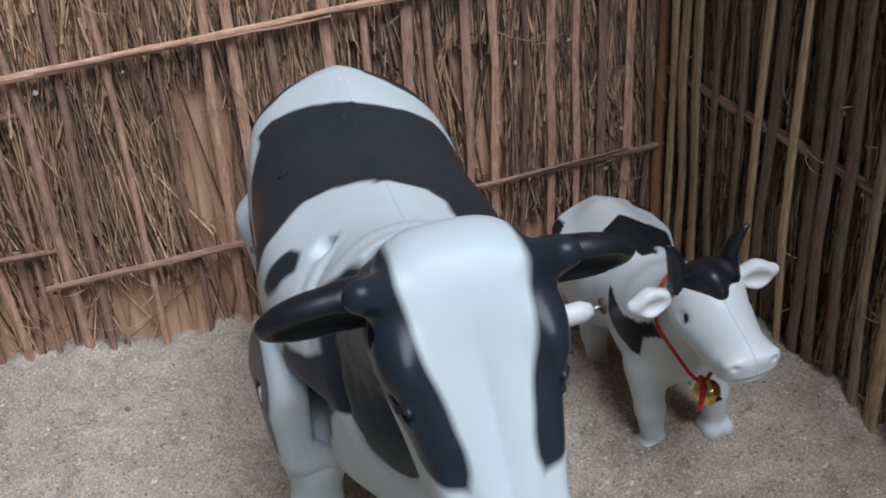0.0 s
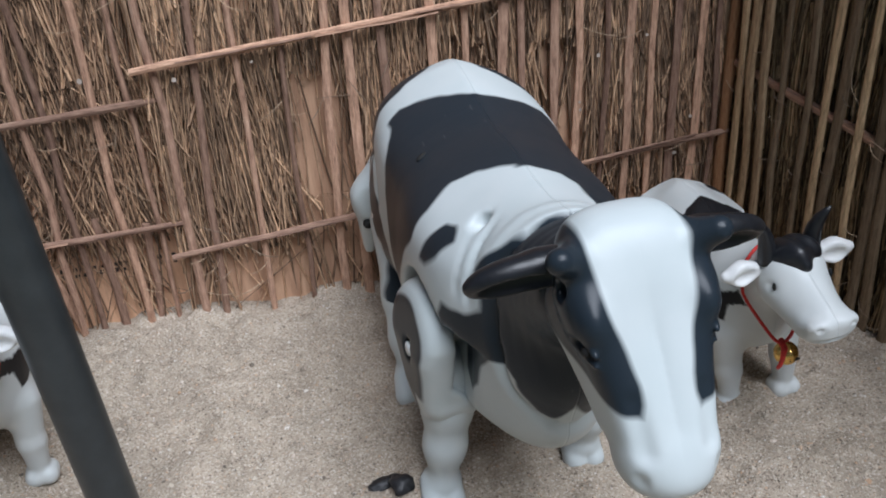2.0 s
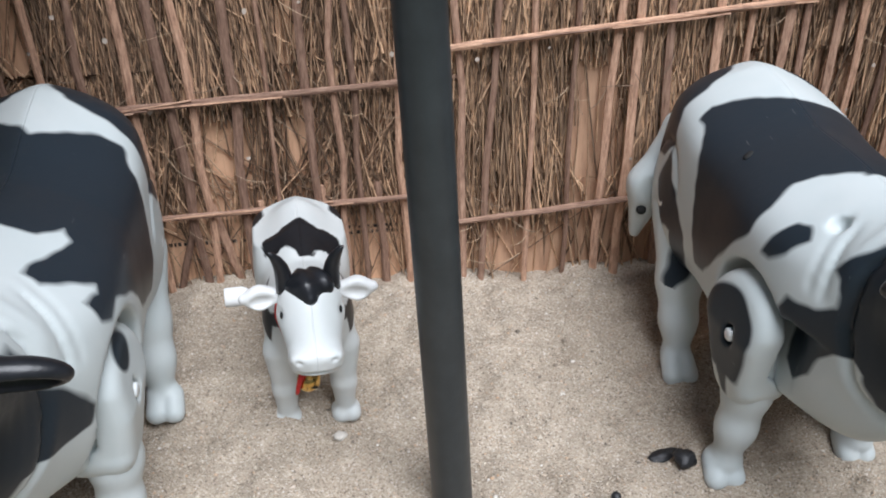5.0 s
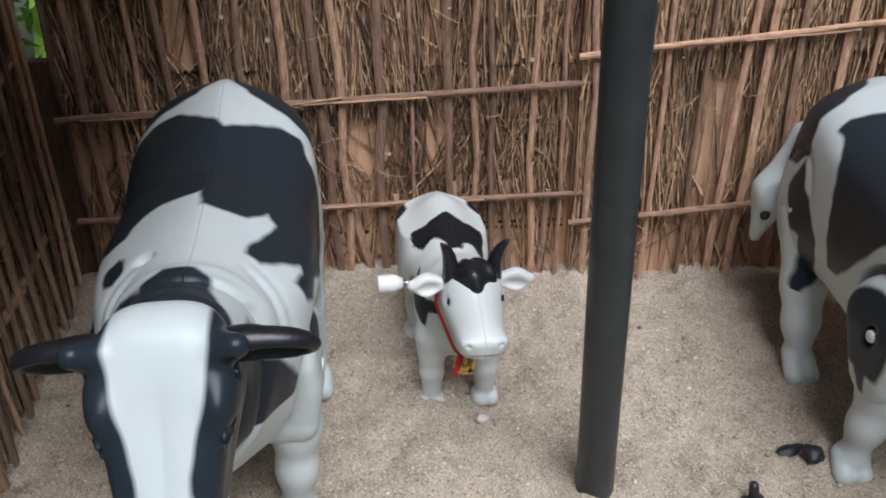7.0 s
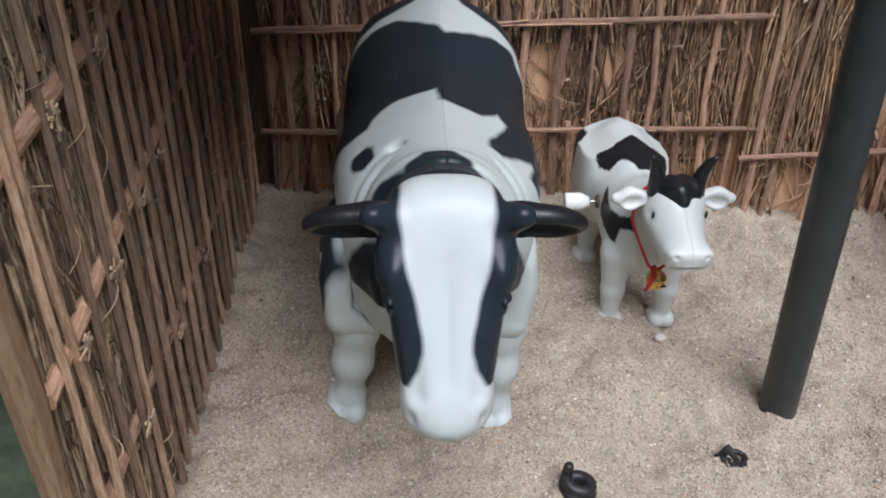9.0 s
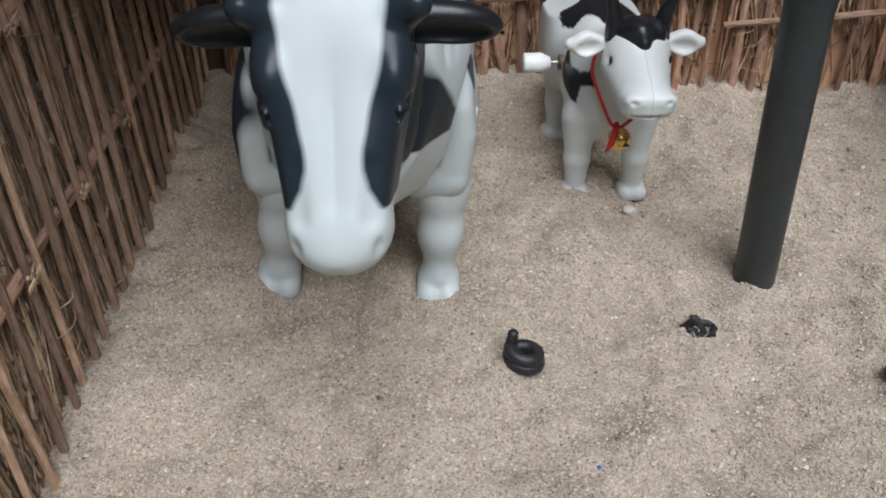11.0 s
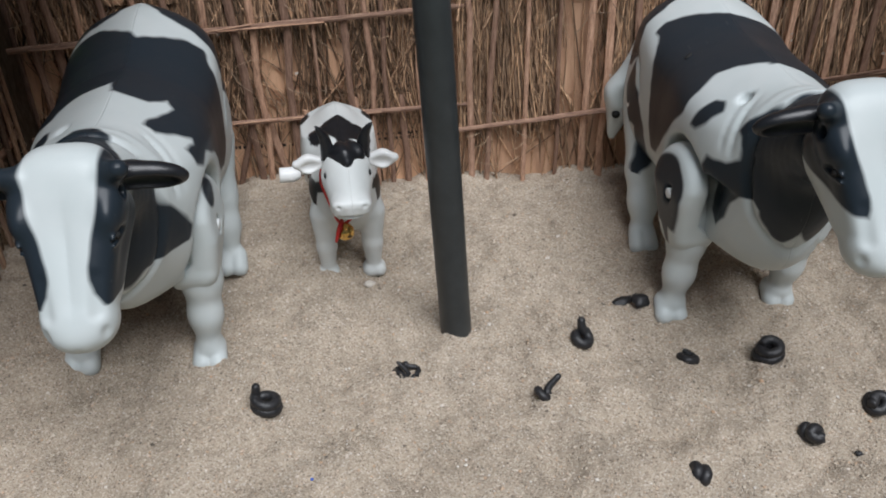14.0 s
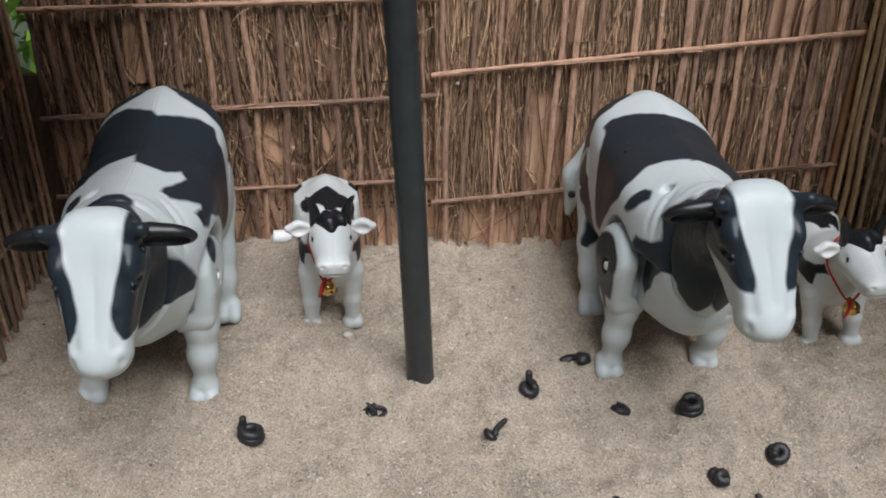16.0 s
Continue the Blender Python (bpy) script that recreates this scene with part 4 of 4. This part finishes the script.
PEG_R, LOW_R, PEG_L, LOW_L = (-0.0180, 0.0870), (-0.0215, 0.0575), (-0.0195, 0.0900), (-0.027, 0.0620)
big_cow(pose(0.167, 0.040, -0.003, 4.3, 2.2, 0), "large black and white plastic toy cow near a calf", spots_right, plate_right,
        ((-0.036, 0.042, 0.0), (0.036, 0.070, 0.0)), ((-0.037, -0.026, -0.004), (0.032, -0.018, -0.002)),
        PEG_R, LOW_R, pose(0.002, -0.105, 0.1575, 0, -4.0, 1.0) @ pose(0, 0.1, -0.15),
        (-0.0228, -0.0349, 0.1436), 0.001, (((-0.0286, 0.0333, 0.1410), (-0.0330, 0.0309, 0.1381), dark_hole, "dark slot in the back"),), 9)
big_cow(pose(-0.177, 0.028, 0.003, 4.3, 3.0, 3.5), "large black and white plastic toy cow beside the dark side fence", spots_left, plate_left,
        ((-0.036, 0.070, 0.0), (0.040, 0.054, 0.0)), ((-0.038, -0.031, -0.002), (0.0325, -0.035, -0.002)),
        PEG_L, LOW_L, pose(0.001, -0.131, 0.105, 0, -2.5, 0) @ pose(0, 0.130, -0.108), (-0.0189, -0.0325, 0.1474), 0.007, (), 4, 0.0085, 0.1180, (0.0840, 0.0175, 0.0245))


# ---- small cows ----
def calf_body(x, y, z):
    sx = np.abs(x)
    f = joined(0.010, ball(x, y, z, (0, 0.014, 0.058), (0.0215, 0.050, 0.023)), np.maximum(block(x, y, z, (0, 0.040, 0.0610), (0.0248, 0.024, 0.0265), 4.2), (z + 0.46 * sx - 0.0868) / 1.10), ball(x, y, z, (0, -0.020, 0.056), (0.0215, 0.025, 0.025)))
    f = union(f, limb(x, y, z, (0, 0.010, 0.077), (0, 0.044, 0.0795), 0.004, 0.006), 0.014)
    f = union(f, limb(x, y, z, (0, -0.026, 0.068), (0, -0.050, 0.083), 0.0165, 0.0125), 0.008)
    for fx, fy in ((0.0145, -0.028), (0.0140, 0.038)):
        f = union(f, limb(sx, y, z, (fx, fy, 0.045), (fx, fy - 0.001, 0.024), 0.0092, 0.0060), 0.004)
        f = union(f, limb(sx, y, z, (fx, fy - 0.0015, 0.0225), (fx, fy - 0.001, 0.009), 0.0064, 0.0049), 0.003)
        f = union(f, limb(sx, y, z, (fx - 0.0025, fy - 0.003, 0.0035), (fx - 0.0025, fy + 0.001, 0.004), 0.0048, 0.0048), 0.002)
        f = union(f, limb(sx, y, z, (fx + 0.0030, fy - 0.003, 0.0035), (fx + 0.0030, fy + 0.001, 0.004), 0.0048, 0.0048), 0.0012)
    f = carve(f, ball(x, y, z, (-0.0235, -0.002, 0.060), (0.003, 0.0045, 0.0045)), 0.001)
    return np.maximum(f, -z)


def calf_head(x, y, z):
    x, y, z = x / 0.90, -0.052 + (y + 0.052) / 0.93, 0.090 + (z - 0.090) / 0.90
    sx = np.abs(x)
    f = joined(0.006, block(x, y, z, (0, -0.0550, 0.0885), (0.0150, 0.0140, 0.0132), 2.5), limb(x, y, z, (0, -0.060, 0.0870), (0, -0.0830, 0.0785), 0.0118, 0.0086),
               limb(sx, y, z, (0.0058, -0.060, 0.0820), (0.0050, -0.0800, 0.0748), 0.0096, 0.0074))
    f = union(f, block(x, y, z, (0, -0.0860, 0.0760), (0.0126, 0.0074, 0.0070), 2.6), 0.003)
    f = union(f, ball(sx, y, z, (0.0056, -0.0905, 0.0800), (0.0052, 0.0032, 0.0027)), 0.003)
    f = carve(f, ball(sx, y, z, (0.0082, -0.0935, 0.0792), (0.0017, 0.0016, 0.0012)), 0.001)
    f = carve(f, limb(x, y, z, (-0.013, -0.0915, 0.0722), (0.013, -0.0915, 0.0722), 0.0010, 0.0010), 0.0008)
    f = carve(f, ball(sx, y, z, (0.0158, -0.0660, 0.0885), (0.0022, 0.0036, 0.0026)), 0.0015)
    return f


def calf_ear(x, y, z):
    f = union(limb(x, y, z, (0, 0, 0), (0.009, 0, 0.0005), 0.0032, 0.0052), limb(x, y, z, (0.009, 0, 0.0005), (0.0155, 0.001, 0.001), 0.0052, 0.0026), 0.003)
    f = np.maximum(f, np.abs(y) - 0.0030)
    return carve(f, ball(x, y, z, (0.009, -0.0042, -0.0005), (0.0062, 0.0030, 0.0032)), 0.0012)


def calf_tuft(x, y, z):
    f = ball(x, y, z, (0, -0.0580, 0.0980), (0.0108, 0.0092, 0.0070))
    f = union(f, limb(x, y, z, (0, -0.0630, 0.0980), (0.0006, -0.0665, 0.0958), 0.0050, 0.0026), 0.003)
    return f + 0.0006 * np.sin(np.arctan2(x + 0.3 * (y + 0.06), 0.012 - (y + 0.052)) * 12.0)


def calf_outlines(*shapes):
    """The calf's sharp-edged patches, drawn on its unrolled hide."""
    inner = outlines(*shapes)

    def field(x, y, z):
        v = 0.022 * np.arctan2(x, z - 0.058) / 0.045
        return inner(np.sin(v), y, 0.095 + np.cos(v))
    return field


CALF_SADDLE = [(0.0255, 0.001), (0.0225, -0.006), (0.0205, -0.0095), (0.0225, -0.0155), (0.0150, -0.0185), (0.0085, -0.0150), (0.0100, -0.0075), (0.0030, -0.0025), (-0.0020, -0.0015), (-0.0020, 0.0045),
               (0.0035, 0.0060), (0.0075, 0.0130), (0.0010, 0.0190), (0.0090, 0.0235), (0.0170, 0.0200), (0.0210, 0.0110), (0.0190, 0.0070)]
CALF_SIDE = [(-0.0022, -0.0202), (-0.0123, -0.0228), (-0.0228, -0.0242), (-0.0329, -0.0218), (-0.0400, -0.0170), (-0.0430, -0.0210), (-0.0374, -0.0247), (-0.0345, -0.0277), (-0.0335, -0.0380), (-0.0249, -0.0356),
             (-0.0147, -0.0329), (-0.0090, -0.0304)]
CALF_THIGH = [(0.046, -0.020), (0.052, -0.016), (0.075, -0.018), (0.075, -0.040), (0.058, -0.044), (0.049, -0.034)]
calf_spots = calf_outlines(CALF_SADDLE, CALF_SIDE, mirrored(CALF_SIDE), CALF_THIGH, mirrored(CALF_THIGH))


def build_calf():
    calf = thing("toy_calf", pose(0, 0, 0), "small white wind-up toy calf with black patches and horns", "toy cow", "small wind-up calves")
    link("body", spotted(surface("body", calf_body, (-0.032, -0.07, -0.003), (0.032, 0.072, 0.098), 0.0008), calf_spots), calf_paint, calf)
    link("head", spotted(surface("head", calf_head, (-0.022, -0.10, 0.055), (0.022, -0.035, 0.108), 0.0008), none), calf_paint, calf, "white moulded head with a broad muzzle")
    tuft = link("hair_tuft", surface("hair_tuft", calf_tuft, (-0.014, -0.080, 0.084), (0.014, -0.044, 0.110), 0.0005), black_plastic, calf, "black wavy moulded hair tuft")
    for side in (-1, 1):
        me = surface("ear", calf_ear, (-0.006, -0.006, -0.009), (0.021, 0.006, 0.009), 0.0006)
        if side < 0:
            me.flip_normals()
        ear = link("ear", me, key_plastic, calf, "white cupped ear")
        ear.matrix_local = pose(side * 0.0125, -0.053, 0.0920, 0, side * 4, -8 * side) @ Matrix.Diagonal((side, 1, 1, 1))
        bm = bmesh.new()
        tube(bm, [(side * (0.0098 + 0.0006 * u + 0.0052 * u * u * u), -0.0555 + 0.004 * u * (1 - u) - 0.004 * u * u, 0.0945 + 0.0218 * u) for u in (0, 0.15, 0.35, 0.55, 0.75, 0.9, 1.0)], [0.0042, 0.0041, 0.0037, 0.0032, 0.0025, 0.0016, 0.0006], 12)
        part("horn", bm, black_plastic, calf, "curved black horn")
        bm = bmesh.new()
        bmesh.ops.create_uvsphere(bm, u_segments=12, v_segments=8, radius=0.0011, matrix=Matrix.Diagonal((0.6, 1, 1.7, 1)))
        eye = part("eye", bm, dark_hole, calf, "tiny black painted eye")
        eye.matrix_local = pose(side * 0.0127, -0.0655, 0.0890)
    bm = bmesh.new()
    tube(bm, [(0.006, 0.064, 0.066), (0.004, 0.070, 0.055), (0.002, 0.070, 0.040), (0.002, 0.068, 0.030)], [0.0022, 0.0022, 0.0026, 0.0030], 10)
    part("tail", bm, key_plastic, calf, "white moulded tail")
    key = part("winding_key", tube(bmesh.new(), [(-0.0300, -0.002, 0.062), (-0.0185, -0.002, 0.062)], 0.0009, 8), steel, calf, "steel winding axle")
    bm = bmesh.new()
    tube(bm, [(-0.0265, -0.002, 0.062), (-0.0290, -0.002, 0.062), (-0.0310, -0.002, 0.062), (-0.0392, -0.002, 0.062), (-0.0398, -0.002, 0.062)], [0.0028, 0.0040, 0.0050, 0.0050, 0.0046], 14, 0.85)
    part("key_socket", tube(bmesh.new(), [(-0.0195, -0.002, 0.062), (-0.0222, -0.002, 0.0622)], 0.0036, 16), socket_brown, calf, "dark brown round key socket")
    part("knob", bm, key_plastic, key, "white plastic winding knob")
    return calf


def build_bell():
    """A red cord round the neck with a small jingle bell."""
    bell = thing("bell_collar", pose(0, 0, 0), "small gold jingle bell on a red neck cord", "bell", "bells on red cords")
    bm = bmesh.new()
    loop = []
    for i in range(33):
        a = 2 * math.pi * i / 32 + math.pi
        side, up = math.sin(a), math.cos(a)
        down = max(0.0, -up)
        loop.append((side * 0.0152 * (1 - 0.35 * down) - 0.0045 * down ** 3, -0.0445 - 0.0150 * down ** 1.5 + 0.006 * max(0, up), 0.0750 + up * (0.0190 if up > 0 else 0.0205)))
    tube(bm, loop, 0.0008, 6)
    cord = part("cord", bm, red_cord, bell)
    bm = bmesh.new()
    bmesh.ops.create_uvsphere(bm, u_segments=24, v_segments=16, radius=0.0054)
    for v in bm.verts:
        groove = abs(v.co.z + 0.0004) < 0.0005
        v.co *= 0.95 if groove else 1.0
    shell = part("bell", bm, gold, bell, "shiny gold jingle bell")
    shell.location = (-0.0035, -0.0605, 0.0495)
    bm = bmesh.new()
    box(bm, (-0.0024, -0.00035, -0.00045), (0.0024, 0.00035, 0.00045), pose(0, 0, 0))
    slot = part("slot", bm, dark_hole, shell, "dark slot of the bell")
    slot.location = (0.0012, -0.0048, -0.0010)
    bm = bmesh.new()
    tube(bm, [(-0.0050, -0.0590, 0.0562), (-0.0064, -0.0640, 0.0550), (-0.0080, -0.0655, 0.0515), (-0.0088, -0.0650, 0.0475), (-0.0092, -0.0636, 0.0450)], [0.0012, 0.0015, 0.0011, 0.0010, 0.0008], 8)
    part("knot_tail", bm, red_cord, bell, "hanging red cord end")
    return bell


calf, bell = build_calf(), build_bell()
for m in (pose(-0.0655, 0.100, 0.003, 0, 1.5, 5.5), pose(0.2956, 0.0602, -0.0025, -0.87, -5.5, -1.0)):
    if calf.matrix_world.translation.length < 1e-6:
        calf.matrix_world = bell.matrix_world = m
    else:
        copy_thing(calf, m)
        copy_thing(bell, m)


# ---- black clay coils on the sand ----
def coil(name, x, y, turn, radius=0.0052, tube_r=0.0023, turns=2.0, tail=0.007, tilt=0.0, aim=(0, 0, 1), roll=0.0, ragged=0.0, hand=1, taper=0.12):
    """A rolled strip of clay wound into a coil; its end sticks out along aim (in the world)."""
    rng = random.Random(int(abs(x * 9000)))
    bm = bmesh.new()
    path, radii = [], []
    steps = int(turns * 20)
    place = pose(x, y, sand_height(x, y) + 0.0002, tilt, roll, turn)
    for i in range(steps + 1):
        u = i / steps
        a = 2 * math.pi * turns * u
        r = radius * (1.0 - taper * u) * (1 + 0.05 * math.sin(2 * a + x * 90) + ragged * rng.uniform(-1, 1))
        lap = turns * u - 0.45
        climb = math.floor(lap) + min(1.0, (lap - math.floor(lap)) / 0.55)
        path.append((math.cos(a) * r, hand * math.sin(a) * r, tube_r * (0.5 + 1.4 * max(0.0, climb))))
        radii.append(tube_r * (0.5 + 0.5 * min(1, u * 7)) * rng.uniform(0.97 - ragged, 1.03 + 1.5 * ragged))
    end, way = Vector(path[-1]), place.to_3x3().inverted() @ Vector(aim).normalized()
    a = 2 * math.pi * turns
    along = Vector((-math.sin(a), hand * math.cos(a), 0.1))
    for k in range(1, 8):
        u = k / 7
        end = end + (along * (1 - u) ** 4 + way * (1 - (1 - u) ** 4)).normalized() * tail / 7
        path.append(tuple(end))
        radii.append(max(tube_r, 0.0015) * (0.97 - 0.22 * u - (0.25 if k == 7 else 0)))
    tube(bm, path, radii, 14)
    ob = part("clay_coil", bm, clay)
    ob.matrix_world = place
    return tagged(ob, name, "clay coil", "black clay coils")


coil("black clay coil with a raised end on the sand", -0.106, -0.0530, 128, 0.0058, 0.0027, 1.90, 0.0072, 0, (0.10, 0, 1), hand=-1)
coil("sand-crusted squashed black clay coil with a raised end", -0.031, -0.0265, 100, 0.0056, 0.0012, 1.45, 0.0110, 8, (-0.75, 0.25, 0.75), ragged=0.30)
coil("black clay ring with an upright tip", 0.0688, -0.0135, 80, 0.0043, 0.0029, 1.06, 0.0085, 36, (-0.05, 0.25, 1.0))
coil("small leaning black clay coil with a thick tip", 0.039, -0.0530, 20, 0.0036, 0.0022, 1.10, 0.0125, 12, (0.75, 0.25, 0.65), 58)
coil("crumbly sand-dusted small black clay ring", 0.130, -0.0235, 130, 0.0044, 0.0020, 0.95, 0.002, 28, (0.2, 0.2, 1), ragged=0.2)
coil("flat black clay swirl on the sand", 0.1735, -0.031, 30, 0.0064, 0.0029, 2.25, 0.004, 6, (-0.8, -0.6, -0.1), taper=0.35)
coil("sand-speckled black clay swirl tipped on its edge", 0.2133, -0.0755, 10, 0.0048, 0.0030, 1.45, 0.004, 30, (-0.6, -0.6, 0.0), taper=0.3)
coil("rounded black clay roll lying on its side", 0.1715, -0.0870, 25, 0.0026, 0.0031, 1.8, 0.003, 62, (-1, -0.2, 0.1))
coil("black clay roll standing on edge with a stub", 0.1115, -0.1135, 160, 0.0030, 0.0030, 1.7, 0.003, 10, (0, -0.8, 0.6), 80)


def crumb(x, y, r, mat, label, category, seed, long=1.0, turn=0.0):
    bm = bmesh.new()
    bmesh.ops.create_icosphere(bm, subdivisions=3, radius=r)
    for v in bm.verts:
        v.co *= 1 + 0.30 * noise.noise(v.co / r * 1.1 + Vector((seed, 0, 0))) + 0.22 * noise.noise(v.co / r * 3.1 + Vector((0, seed, 0)))
        v.co.x *= long
        v.co.z *= 0.75
    ob = part(category.replace(" ", "_"), bm, mat)
    ob.matrix_world = pose(x, y, sand_height(x, y) + r * 0.35, 0, 0, turn)
    return tagged(ob, label, category)


crumb(0.1065, 0.0290, 0.0038, clay, "long black clay lump beside a hoof", "clay lump", 1, 2.3, 15)
crumb(0.1130, 0.0195, 0.0052, clay, "sand-crusted black clay lump at a hoof", "clay lump", 2, 1.1, 60)
crumb(0.194, -0.1010, 0.0016, clay, "tiny black clay crumb on the sand", "clay lump", 3, 1.3)
stone_mat = plain("pale_stone", (0.62, 0.58, 0.52), 0.6)
blue_mat = plain("blue_speck", (0.03, 0.10, 0.45), 0.5)
crumb(-0.051, 0.053, 0.0028, stone_mat, "small pale grey stone in front of the calf", "stone", 4, 1.2)
crumb(0.019, 0.007, 0.0012, stone_mat, "tiny white pebble beside the pole", "stone", 5)
crumb(-0.0805, -0.1010, 0.0008, blue_mat, "tiny blue plastic speck on the sand", "speck", 6)
